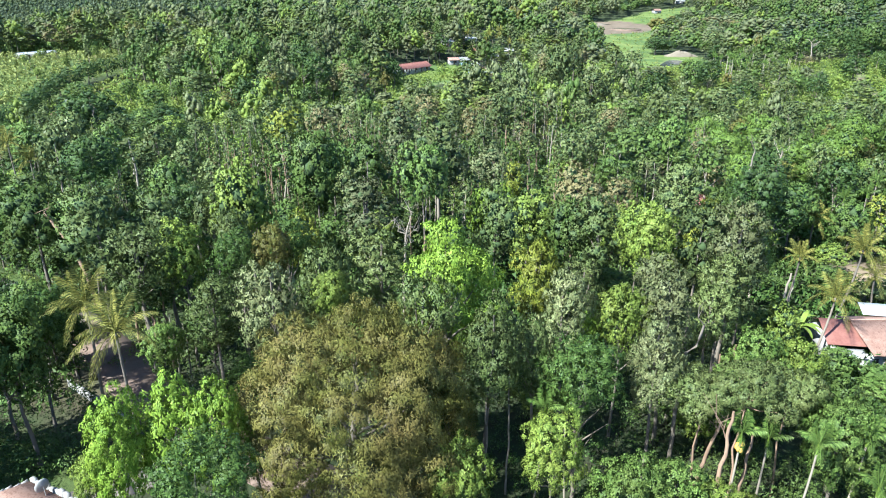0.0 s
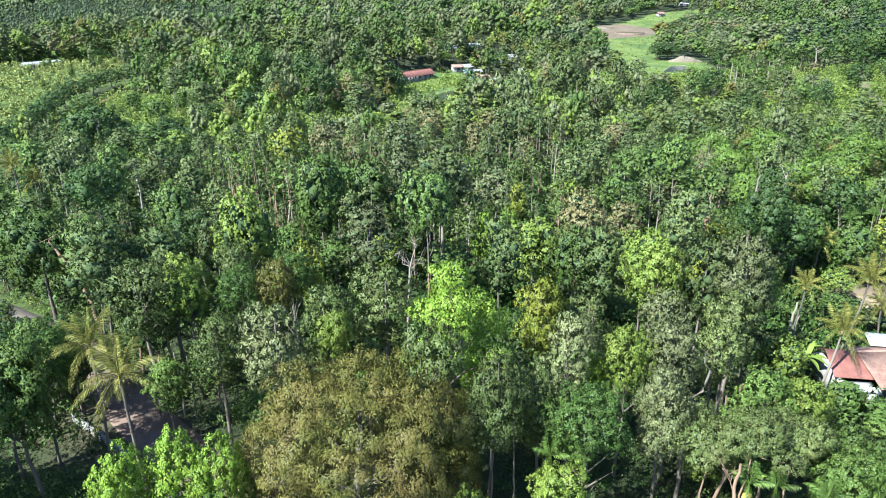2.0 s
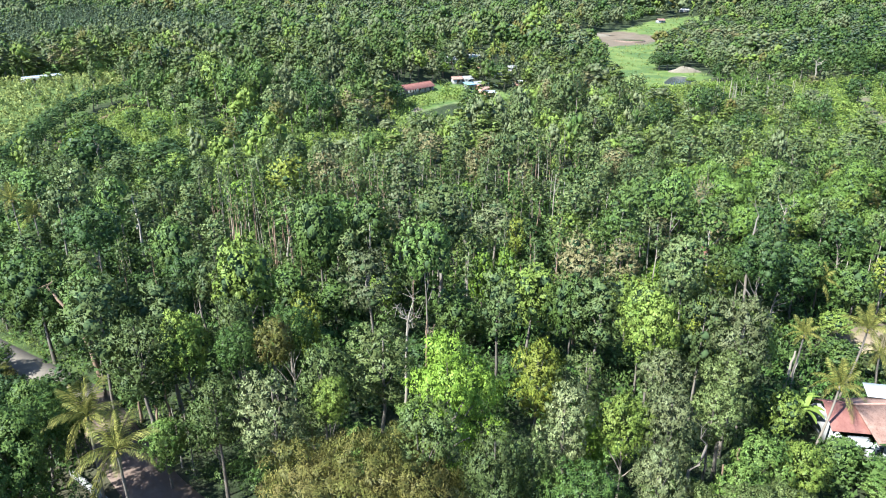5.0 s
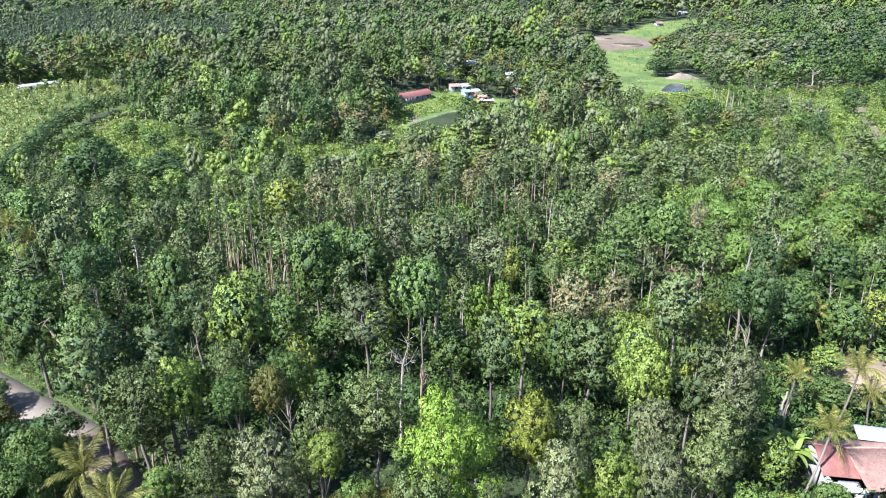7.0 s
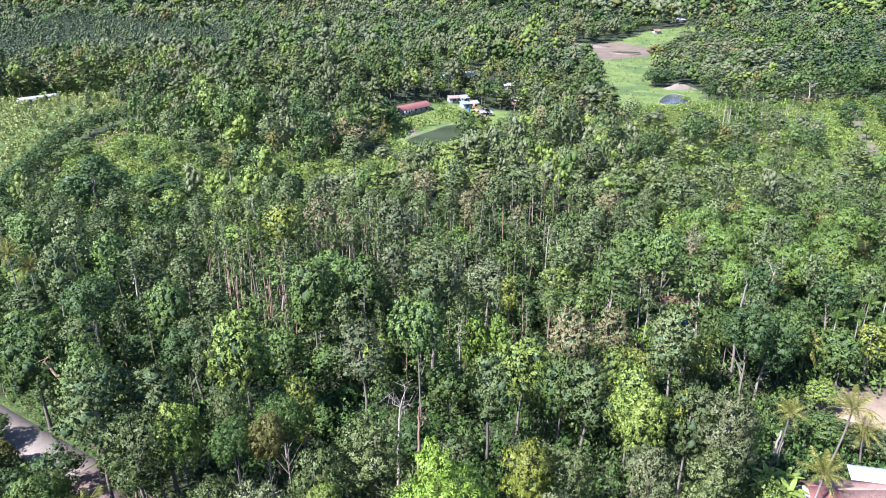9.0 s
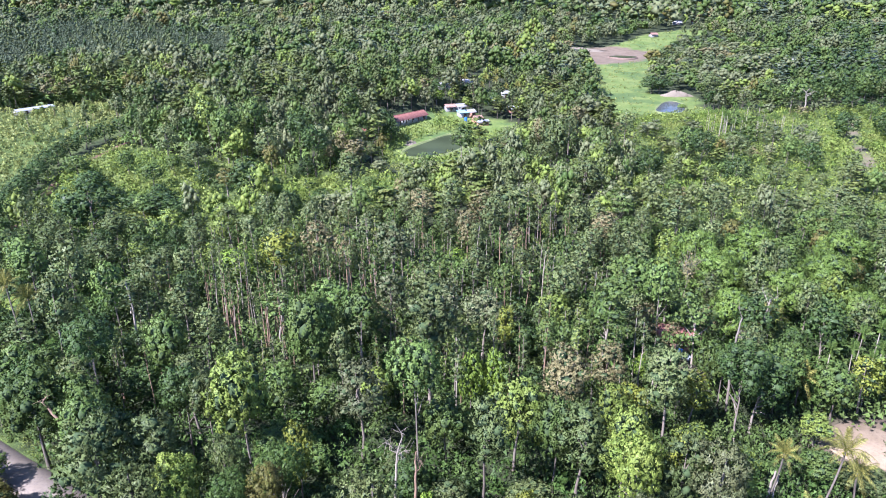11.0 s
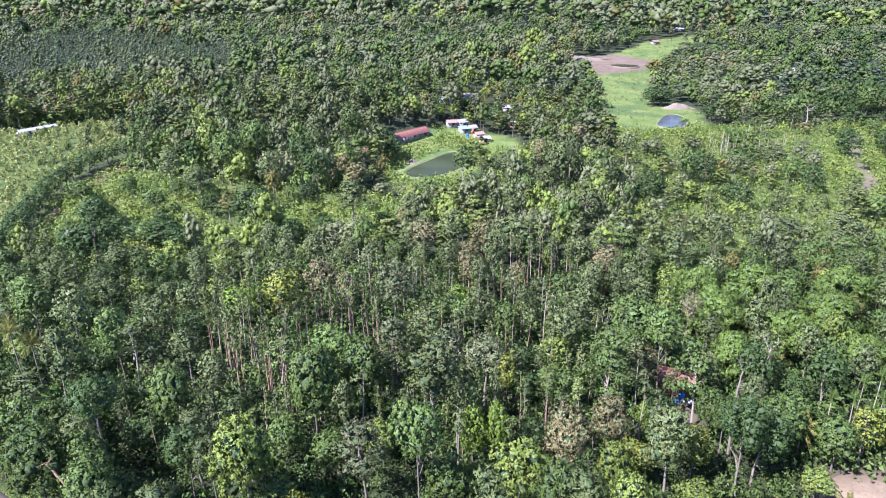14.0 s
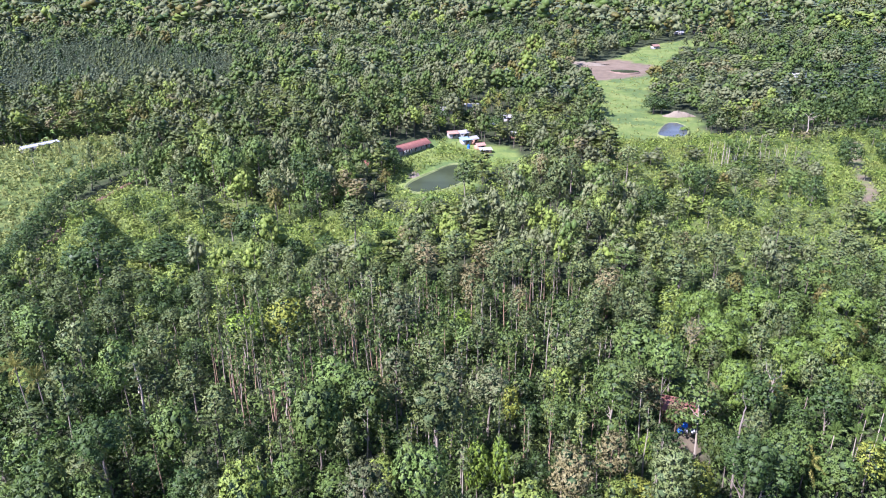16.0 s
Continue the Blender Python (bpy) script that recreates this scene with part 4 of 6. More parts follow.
bare_trunk("leaning_trunk", [(22.8, 42.5, 0), (23.2, 42.5, 4.0), (23.6, 42.5, 9.0)], 0.20, RED_BARK, "reddish brown trunk under a grey-green crown", 0)
bare_trunk("bare_pole", [(33.0, 46.0, 0), (33.4, 46.0, 2.7), (34.0, 46.0, 7.6)], 0.13, PALE_BARK, "thin pale leaning bare stem", 0)
bare_trunk("dead_palm_trunk", [(43.0, 77.4, 0), (43.2, 77.4, 1.8), (43.7, 77.4, 7.0)], 0.27, PALE_BARK, "pale dead palm trunk without a crown", 0)
bare_trunk("dead_palm_trunk", [(44.2, 78.0, 0), (44.6, 78.0, 6.0)], 0.15, PALE_BARK, "thin pale dead palm trunk", 0)
bare_trunk("dead_tree", [(47.4, 100.0, -0.5), (46.9, 100.0, 8.0), (46.9, 100.0, 14.0), (47.3, 100.0, 17.5)], 0.24, BARK, "tall grey dead tree with forked bare top", 4, 0.6)
bare_trunk("dead_tree", [(-4.9, 71.4, 0), (-4.7, 71.4, 8.0), (-4.4, 71.4, 13.4), (-4.1, 71.4, 15.4)], 0.20, PALE_BARK, "bleached dead tree with bare forked branches", 7, 0.9)
bare_trunk("dead_tree", [(-2.4, 72.5, 0), (-2.3, 72.5, 9.0), (-2.2, 72.5, 13.8)], 0.22, RED_BARK, "tall brown trunk beside a bleached dead tree", 2, 0.7)
bare_trunk("dead_tree", [(199, 376, 4), (200, 376, 10), (199, 376, 16)], 0.5, PALE_BARK, "bleached dead tree on the far slope", 8, 3.0)
bare_trunk("dead_tree", [(57.5, 113.0, 0), (57.4, 113.0, 9.0), (58.2, 113.0, 14.5)], 0.22, PALE_BARK, "pale bare tree beside a spreading crown", 5, 1.1)
bare_trunk("dead_tree", [(99.0, 143.0, 0), (98.4, 143.0, 6.0), (100.2, 143.0, 12.5)], 0.25, PALE_BARK, "pale bare tree at the wood's edge", 6, 1.3)
bare_trunk("old_trunk", [(-47.6, 82.6, 0), (-48.2, 82.6, 5.0), (-50.4, 83.4, 9.5), (-53.0, 84.0, 13.0)], 0.34, RED_BARK, "bent brown trunk above the road", 2, 1.0)
for x, y, h, fat in ((3.4, 45.8, 11, 0.13), (5.2, 45.8, 12, 0.10), (-32.2, 66.0, 9, 0.17), (-29.3, 64.0, 8, 0.12), (-31.0, 66.6, 10, 0.20), (-27.4, 62.6, 8, 0.10), (24.5, 52.0, 10, 0.18), (27.5, 55.5, 9, 0.2), (-37.5, 72.5, 8, 0.2)):
    bare_trunk("bare_sapling", [(x, y, 0), (x + 0.1, y, h * 0.5), (x - 0.05, y, h)], fat, PALE_BARK if fat < 0.14 else RED_BARK, "slender straight bare stem in the shade", 0)

# ---- road, walls and water ----
ASPHALT = rough_mat("worn_asphalt", (0.172, 0.140, 0.102), (0.216, 0.178, 0.132), 0.5, 0.9, 0.3, 0.02, None, (0.13, 0.11, 0.095))
CONCRETE = rough_mat("stained_concrete", (0.165, 0.138, 0.105), (0.225, 0.19, 0.148), 0.6, 0.9, 0.3, 0.02, None, (0.15, 0.135, 0.10))
WHITEWASH = rough_mat("stained_whitewash", (0.23, 0.215, 0.19), (0.36, 0.345, 0.315), 0.9, 0.85, 0.15, 0.02, None, (0.27, 0.24, 0.20))
MUD = rough_mat("pale_mud", (0.145, 0.120, 0.082), (0.205, 0.170, 0.120), 0.25, 0.95, 0.5, 0.2, None, (0.12, 0.088, 0.066))


def ribbon(line, half, lift, closed_sides=True):
    """A strip along a line of corners, with its two edges turned down into the ground."""
    p = []
    for (ax, ay), (bx, by) in zip(line, line[1:]):
        n = max(2, int(math.hypot(bx - ax, by - ay) / 2.5))
        p += [(ax + (bx - ax) * i / n, ay + (by - ay) * i / n) for i in range(n)]
    p = np.array(p + [line[-1]], float)
    for _ in range(4):
        p[1:-1] = (p[:-2] + 2 * p[1:-1] + p[2:]) / 4
    d = unit(np.gradient(p, axis=0))
    nrm = np.stack([-d[:, 1], d[:, 0]], 1)
    cols = []
    for off, dz in ((half + 0.05, -0.5), (half, lift), (0, lift + 0.05), (-half, lift), (-half - 0.05, -0.5)):
        q = p + nrm * off
        cols.append(np.stack([q[:, 0], q[:, 1], land(q[:, 0], q[:, 1]) + dz], 1))
    v = np.concatenate(cols)
    n = len(p)
    f = [(c * n + i, c * n + i + 1, (c + 1) * n + i + 1, (c + 1) * n + i) for c in range(4) for i in range(n - 1)]
    return v, np.array(f)


tagged(new("road", mesh_of("road", *ribbon(ROAD[:5], 2.6, 0.06), [ASPHALT])), "narrow worn grey road through the forest", "road", kind="structure")


DIRT_TRACK = rough_mat("packed_red_earth", (0.124, 0.083, 0.060), (0.195, 0.140, 0.104), 0.3, 0.95, 0.5, 0.05, None, (0.13, 0.085, 0.06))
tagged(new("dirt_track", mesh_of("dirt_track", *ribbon(ROAD[4:], 2.8, 0.05), [DIRT_TRACK])), "brown packed earth track beside a low wall", "road", kind="structure")


def block(x0, y0, z0, x1, y1, z1):
    v = np.array([(x, y, z) for z in (z0, z1) for x, y in ((x0, y0), (x1, y0), (x1, y1), (x0, y1))], float)
    return v, np.array([(0, 3, 2, 1), (4, 5, 6, 7), (0, 1, 5, 4), (1, 2, 6, 5), (2, 3, 7, 6), (3, 0, 4, 7)])


wall = thing("boundary_wall", -40.6, 62.4, 0, "low whitewashed roadside wall with posts", "wall", turn=math.degrees(math.atan2(-6.6, 9)))
part("wall_run", block(0, -0.12, -0.4, 11.4, 0.12, 0.75), WHITEWASH, wall)
part("coping", block(-0.05, -0.18, 0.755, 11.45, 0.18, 0.83), WHITEWASH, wall)
for i in range(5):
    part("post", block(i * 2.8 - 0.2, -0.2, -0.4, i * 2.8 + 0.2, 0.2, 1.05), WHITEWASH, wall)

drive = thing("driveway", -27.4, 47.4, 0, "concrete slab driveway with grassy joints", "driveway", turn=37.7)
tagged(drive, kind="structure")
for i in range(6):
    for j in range(3):
        x0, y0 = -6.0 + i * 2.0 + 0.08 * j, -1.85 + j * 1.22
        part("slab", block(x0, y0, -0.3, x0 + 1.93, y0 + 1.16, 0.06 + 0.012 * ((i * 2 + j) % 3)), CONCRETE, drive)


def water_mat(name, col, ior):
    m, n, l, b = nodes_of(name)
    c = mixed(n, l, col, tuple(v * 1.5 for v in col), noisy(n, l, 0.05, 3, 0.5))
    l.new(c, b.inputs["Base Color"])
    b.inputs["Roughness"].default_value, b.inputs["IOR"].default_value = 0.10, ior
    b.inputs["Specular IOR Level"].default_value = 0.2
    bumped(n, l, b, noisy(n, l, 1.2, 3, 0.6, 0, 1), 0.12, 0.05)
    return m


WATER = water_mat("pond_water", (0.032, 0.040, 0.020), 1.06)
GREY_WATER = water_mat("grey_pond_water", (0.050, 0.054, 0.048), 1.1)


def rounded(poly, steps=3):
    p = np.array(poly, float)
    for _ in range(steps):
        q = np.roll(p, -1, 0)
        p = np.stack([p * 0.75 + q * 0.25, p * 0.25 + q * 0.75], 1).reshape(-1, 2)
    return p


def pond(name, poly, mat, label, rim, rim_high, rim_mat=None):
    """A sheet of water in a bank that rises round it."""
    p = rounded(poly)
    c = p.mean(0)
    rng = np.random.default_rng(len(p))
    z = float(np.max(land(p[:, 0], p[:, 1])))
    n = len(p)
    v = np.concatenate([np.column_stack([p, np.full(n, z + 0.12)]), [[c[0], c[1], z + 0.12]]])
    f = [(i, (i + 1) % n, n) for i in range(n)]
    tagged(new(name, mesh_of(name, v, np.array(f), [mat])), label, "pond", kind="structure")
    if rim:
        out = unit(p - c)
        rings = [np.column_stack([p - out * 0.8, np.full(n, z - 0.3)])]
        for k, (o, hh) in enumerate(((0.25, 0.6), (0.6, 1.0), (1.0, -0.4))):
            q = p + out * (rim * o + rng.uniform(-0.2, 0.2, n)[:, None] * rim)
            rings.append(np.column_stack([q, np.where(hh < 0, land(q[:, 0], q[:, 1]) - 0.3, z + rim_high * hh + rng.uniform(-0.1, 0.15, n))]))
        v = np.concatenate(rings)
        f = [(k * n + i, k * n + (i + 1) % n, (k + 1) * n + (i + 1) % n, (k + 1) * n + i) for k in range(3) for i in range(n)]
        tagged(new(name + "_bank", mesh_of(name + "_bank", v, np.array(f), [rim_mat or MUD], shade=True)), "low earth bank round a pond", "bank", kind="structure")


GRASS_BANK = rough_mat("grassy_bank", (0.10, 0.145, 0.035), (0.16, 0.18, 0.06), 0.3, 0.95, 0.5, 0.2, None, (0.21, 0.165, 0.10))
pond("village_pond", POND, WATER, "dark green village pond with grassy banks", 2.6, 0.7, GRASS_BANK)
pond("field_pond", FAR_POND, GREY_WATER, "grey pond beside a bare mud bank", 2.0, 0.5, GRASS_BANK)
pond("pit_water", PIT, WATER, "dark water in a dug pit", 0.8, 0.25, DIRT_TRACK)


def mound(name, x, y, rx, ry, high, label):
    """A heap of dug earth."""
    rng = np.random.default_rng(int(abs(x)))
    n, rings = 22, 5
    a = np.arange(n) * 2 * np.pi / n
    v = []
    for k in range(rings):
        t = k / (rings - 1)
        r = 1 - t * 0.92
        wob = 1 + rng.uniform(-0.28, 0.2, n)
        px, py = x + np.cos(a) * rx * r * wob, y + np.sin(a) * ry * r * wob
        v.append(np.stack([px, py, land(px, py) - 0.4 + (high + 0.4) * math.sin(t * 1.57) * (1 + rng.uniform(-0.35, 0.2, n))], 1))
    f = [(k * n + i, k * n + (i + 1) % n, (k + 1) * n + (i + 1) % n, (k + 1) * n + i) for k in range(rings - 1) for i in range(n)]
    tagged(new(name, mesh_of(name, np.concatenate(v), np.array(f), [MUD], shade=True)), label, "earth heap", kind="structure")


mound("mud_bank", 160, 468, 12, 4, 3.4, "pale bare mud bank beside a pond")
mound("mud_bank", -14.5, 318, 3.5, 8, 1.0, "brown eroded bank of the village pond")
mound("earth_heap", 150, 735, 26, 9, 2.2, "low heap of dug brown earth in a field")

# ---- houses ----
TILE = rough_mat("weathered_clay_tile", (0.22, 0.125, 0.090), (0.33, 0.21, 0.155), 0.8, 0.9, 0.4, 0.03, None, (0.11, 0.05, 0.03), vary=0.25)
RED_SHEET = rough_mat("rusty_red_sheet", (0.165, 0.066, 0.048), (0.24, 0.110, 0.082), 0.7, 0.6, 0.2, 0.02, None, (0.15, 0.055, 0.04), vary=0.15)
WHITE_SHEET = rough_mat("pale_sheet", (0.36, 0.37, 0.38), (0.45, 0.455, 0.46), 0.8, 0.55, 0.1, 0.02, None, (0.30, 0.30, 0.29))
BLUE_SHEET = rough_mat("pale_blue_sheet", (0.20, 0.33, 0.38), (0.28, 0.41, 0.45), 0.8, 0.55, 0.1)
GREY_SHEET = rough_mat("grey_cement_sheet", (0.26, 0.25, 0.235), (0.36, 0.35, 0.33), 0.8, 0.85, 0.2, 0.02, None, (0.25, 0.24, 0.22))
BLUE_PLASTIC = rough_mat("blue_plastic", (0.02, 0.10, 0.45), (0.03, 0.16, 0.60), 1.5, 0.5, 0.1)
TEAL_PLASTIC = rough_mat("teal_tarpaulin", (0.02, 0.30, 0.30), (0.03, 0.40, 0.38), 1.5, 0.5, 0.3)
DARK_WOOD = rough_mat("dark_wood", (0.07, 0.045, 0.03), (0.13, 0.085, 0.05), 3, 0.8, 0.3)
LATERITE = rough_mat("laterite_wall", (0.40, 0.20, 0.12), (0.52, 0.30, 0.20), 1.5, 0.9, 0.3)
GLASS = rough_mat("dark_window", (0.02, 0.025, 0.03), (0.04, 0.045, 0.05), 3, 0.2, 0.0)


def sheet(w, d, z0, z1, pitch=0.9, waves=0, thick=0.05, hang=0.0):
    """One roof slope, from the eave at y = -d up to the ridge at y = 0, ribbed along the slope."""
    n = max(2, int(w / pitch))
    xs, zs = [], []
    for i in range(n):
        xs += [i * w / n, (i + 0.5) * w / n]
        zs += [0.0, waves]
    xs, zs = np.array(xs + [w]) - w / 2, np.array(zs + [0.0])
    m = len(xs)
    rows = []
    for y, z in ((0, z1), (-d / 2, (z0 + z1) / 2 - hang), (-d, z0)):
        rows.append(np.stack([xs, np.full(m, y), z + zs], 1))
    for y, z in ((-d, z0 - thick), (-d / 2, (z0 + z1) / 2 - thick - hang), (0, z1 - thick)):
        rows.append(np.stack([xs, np.full(m, y), z + zs * 0], 1))
    v = np.concatenate(rows)
    f = [(k * m + i, k * m + i + 1, ((k + 1) % 6) * m + i + 1, ((k + 1) % 6) * m + i) for k in range(6) for i in range(m - 1)]
    return v, np.array(f)


def house(name, x, y, turn, w, d, eave, ridge, roof_mat, wall_mat, label, doors=2, windows=2, ribs=0.5, wave=0.05, over=0.5, lift=0.0, single=False):
    """A small gabled house: walls with doors and windows on the long front, two roof slopes and a ridge."""
    z = float(land(x, y)) + lift
    h = thing(name, x, y, z, label, "house", turn=turn)
    part("wall", block(-w / 2, -d / 2, -1.0, w / 2, -d / 2 + 0.2, eave), wall_mat, h)
    part("wall", block(-w / 2, d / 2 - 0.2, -1.0, w / 2, d / 2, eave), wall_mat, h)
    for s in (-1, 1):
        a, b = sorted((s * w / 2, s * (w / 2 - 0.2)))
        v, f = block(a, -d / 2 + 0.202, -1.0, b, d / 2 - 0.202, eave)
        if not single:
            v = np.concatenate([v, [(a, 0, ridge - 0.12), (b, 0, ridge - 0.12)]])
            gable = [(4, 5, 9, 8), (7, 8, 9, 6)]
            f = np.concatenate([np.delete(f, 1, 0), gable])
        part("wall", (v, f), wall_mat, h)
    if single:
        part("roof", sheet(w + 2 * over, d + 2 * over, eave - 0.05, ridge, ribs, wave), roof_mat, h, at=pose(0, d / 2 + over, 0))
    else:
        dd = d / 2 + over
        drop = (ridge - eave) * over / (d / 2)
        for k in (0, 180):
            part("roof_slope", sheet(w + 2 * over, dd, eave - drop + 0.06, ridge + 0.06, ribs, wave), roof_mat, h, at=pose(0, 0, 0, 0, 0, k))
        part("ridge", tube([(-w / 2 - over, 0, ridge + 0.08), (0, 0, ridge + 0.07), (w / 2 + over, 0, ridge + 0.08)], (0.14, 0.14, 0.14), 8), roof_mat, h)
    for i in range(doors):
        px = -w / 2 + w * (i + 0.5) / doors
        door = part("door", block(px - 0.45, -d / 2 - 0.04, 0, px + 0.45, -d / 2 - 0.004, min(2.0, eave - 0.3)), DARK_WOOD, h)
        part("door_handle", block(px + 0.3, -d / 2 - 0.08, 0.95, px + 0.36, -d / 2 - 0.041, 1.1), GREY_SHEET, door)
    for i in range(windows):
        px = -w / 2 + w * (i + 1) / (windows + 1) + (0.9 if doors == windows else 0)
        if abs(px) > w / 2 - 0.6:
            continue
        win = part("window", block(px - 0.5, -d / 2 - 0.03, 0.95, px + 0.5, -d / 2 - 0.003, min(1.95, eave - 0.3)), GLASS, h)
        part("window_frame", joined([block(px - 0.58, -d / 2 - 0.06, 0.87, px + 0.58, -d / 2 - 0.031, 0.95), block(px - 0.03, -d / 2 - 0.05, 0.95, px + 0.03, -d / 2 - 0.031, min(1.95, eave - 0.3))]), DARK_WOOD, win)
    PLANTED.append((x, y, max(w, d) * 0.6))
    return h


# the farmhouse with the red roofs, beside the coconut palms
farm = thing("farmhouse", 48.6, 67.8, 0, "farmhouse with rusty red and clay roofs and white walls", "house")
part("wall", block(-4.6, -1.9, -0.6, -1.5, -1.7, 2.5), WHITEWASH, farm)
part("wall", block(-4.6, -1.69, -0.6, -4.4, 4.6, 2.6), WHITEWASH, farm)
part("wall", block(-2.2, -2.8, -0.6, 9.0, -2.6, 2.45), WHITEWASH, farm)
part("wall", block(8.8, -2.59, -0.6, 9.0, 4.6, 2.6), WHITEWASH, farm)
part("wall", block(-4.39, 4.4, -0.6, 8.79, 4.6, 2.7), WHITEWASH, farm)
part("roof_slope", sheet(4.3, 3.6, 2.66, 4.2, 0.55, 0.05), RED_SHEET, farm, "rusty red corrugated roof sheet", at=pose(-2.4, 2.4, 0, 0, 0, -9))
part("roof_slope", sheet(3.6, 2.6, 2.9, 4.15, 0.55, 0.05), RED_SHEET, farm, at=pose(-2.6, 2.46, 0, 0, 0, 171))
part("roof_slope", sheet(11.2, 5.2, 2.55, 4.3, 0.26, 0.07), TILE, farm, "weathered clay tile roof", at=pose(4.2, 1.9, 0, 0, 0, 1))
part("roof_slope", sheet(11.2, 2.6, 3.5, 4.3, 0.26, 0.07), TILE, farm, at=pose(4.2, 1.98, 0, 0, 0, 181))
part("ridge", tube([(-1.4, 1.94, 4.36), (4.0, 1.94, 4.34), (9.7, 1.94, 4.36)], (0.13, 0.13, 0.13), 8), TILE, farm)
part("roof_sheet", sheet(8.4, 2.1, 3.95, 4.6, 0.8, 0.03), WHITE_SHEET, farm, "new white roof sheet", at=pose(6.1, 5.3, 0, 0, 0, -12))
part("porch_roof", sheet(2.2, 1.4, 2.0, 2.4, 0.4, 0.04), GREY_SHEET, farm, "grey porch sheet", at=pose(-2.5, -1.5, 0, 0, 0, -6))
part("door", block(0.4, -2.86, 0, 1.4, -2.802, 2.0), DARK_WOOD, farm)
for px in (-0.8, 3.2, 5.6):
    part("window", block(px - 0.5, -2.85, 0.9, px + 0.5, -2.803, 1.9), GLASS, farm)
PLANTED.append((48.6, 67.8, 6.0))
tarp = thing("tarpaulin", 57.0, 74.6, 0, "teal tarpaulin over a low frame", "tarpaulin")
part("cover", sheet(2.6, 2.4, 1.5, 2.0, 0.9, 0.03), TEAL_PLASTIC, tarp, at=pose(0, 0.8, 0, 0, 0, -25))
for px, py in ((-1.0, -1.2), (1.0, -1.6), (-0.6, 0.9), (1.3, 0.2)):
    part("leg", tube([(px, py, -0.2), (px, py, 1.55)], (0.04, 0.04), 6), DARK_WOOD, tarp)

# the tiled house at the drive
house("tiled_house", -31.3, 38.3, -27, 8.0, 7.0, 3.3, 4.3, TILE, WHITEWASH, "tile-roofed house with whitewashed edges beside the drive", 1, 2, 0.26, 0.06, 0.25)
parapet = thing("roof_parapet", -31.3, 38.3, 0, "crumbling whitewashed parapet along a tiled roof", "parapet", turn=-27)
for i in range(14):
    part("parapet_block", block(-4.2 + i * 0.6, 3.80, 2.6, -3.68 + i * 0.6, 4.02 + 0.12 * dice.random(), 3.45 + 0.4 * dice.random()), WHITEWASH, parapet)
for i in range(9):
    part("parapet_block", block(-4.42, -1.6 + i * 0.6, 2.6, -4.28, -1.08 + i * 0.6, 4.3 - 0.27 * abs(-1.3 + i * 0.6) + 0.15 * dice.random()), WHITEWASH, parapet)
dish = thing("satellite_dish", -31.0, 41.75, 3.6, "pale grey satellite dish on a roof edge", "dish", turn=150)
rings = [(0.02, 0.0), (0.22, 0.03), (0.42, 0.11), (0.55, 0.19)]
ang = np.arange(16) * 2 * np.pi / 16
bowl = np.concatenate([np.stack([z + 0 * ang, r * np.cos(ang), 0.75 + r * np.sin(ang)], 1) for r, z in rings + [(0.56, 0.17), (0.42, 0.09), (0.22, 0.01), (0.02, -0.03)]])
part("bowl", (bowl, np.array([(k * 16 + i, k * 16 + (i + 1) % 16, (k + 1) * 16 + (i + 1) % 16, (k + 1) * 16 + i) for k in range(7) for i in range(16)])), GREY_SHEET, dish, shade=True)
part("mast", tube([(-0.08, 0, -0.3), (-0.08, 0, 0.4), (-0.03, 0, 0.75)], (0.03, 0.03, 0.03), 6), GREY_SHEET, dish)
part("feed_arm", tube([(0.02, 0, 0.25), (0.3, 0, 0.4), (0.5, 0, 0.72)], (0.015, 0.015, 0.03), 5), GREY_SHEET, dish)

# the hut in the trees
house("forest_hut", 46.0, 122.0, -24, 6.0, 4.2, 3.0, 4.6, RED_SHEET, LATERITE, "maroon-roofed hut half hidden by trees", 1, 1, 0.5, 0.05)
bundle = thing("stored_goods", 45.8, 117.6, 0, "blue and white sacks stacked by a hut", "stack")
for i, (px, py, pz, m) in enumerate(((-0.9, 0, 0, BLUE_PLASTIC), (0.3, 0.2, 0, WHITE_SHEET), (1.3, -0.2, 0, WHITE_SHEET), (-0.2, 0.1, 1.12, BLUE_PLASTIC))):
    part("sack", ball((px, py, pz + 0.5), 0.66, 0.9, 6, 9), m, bundle, shade=True)

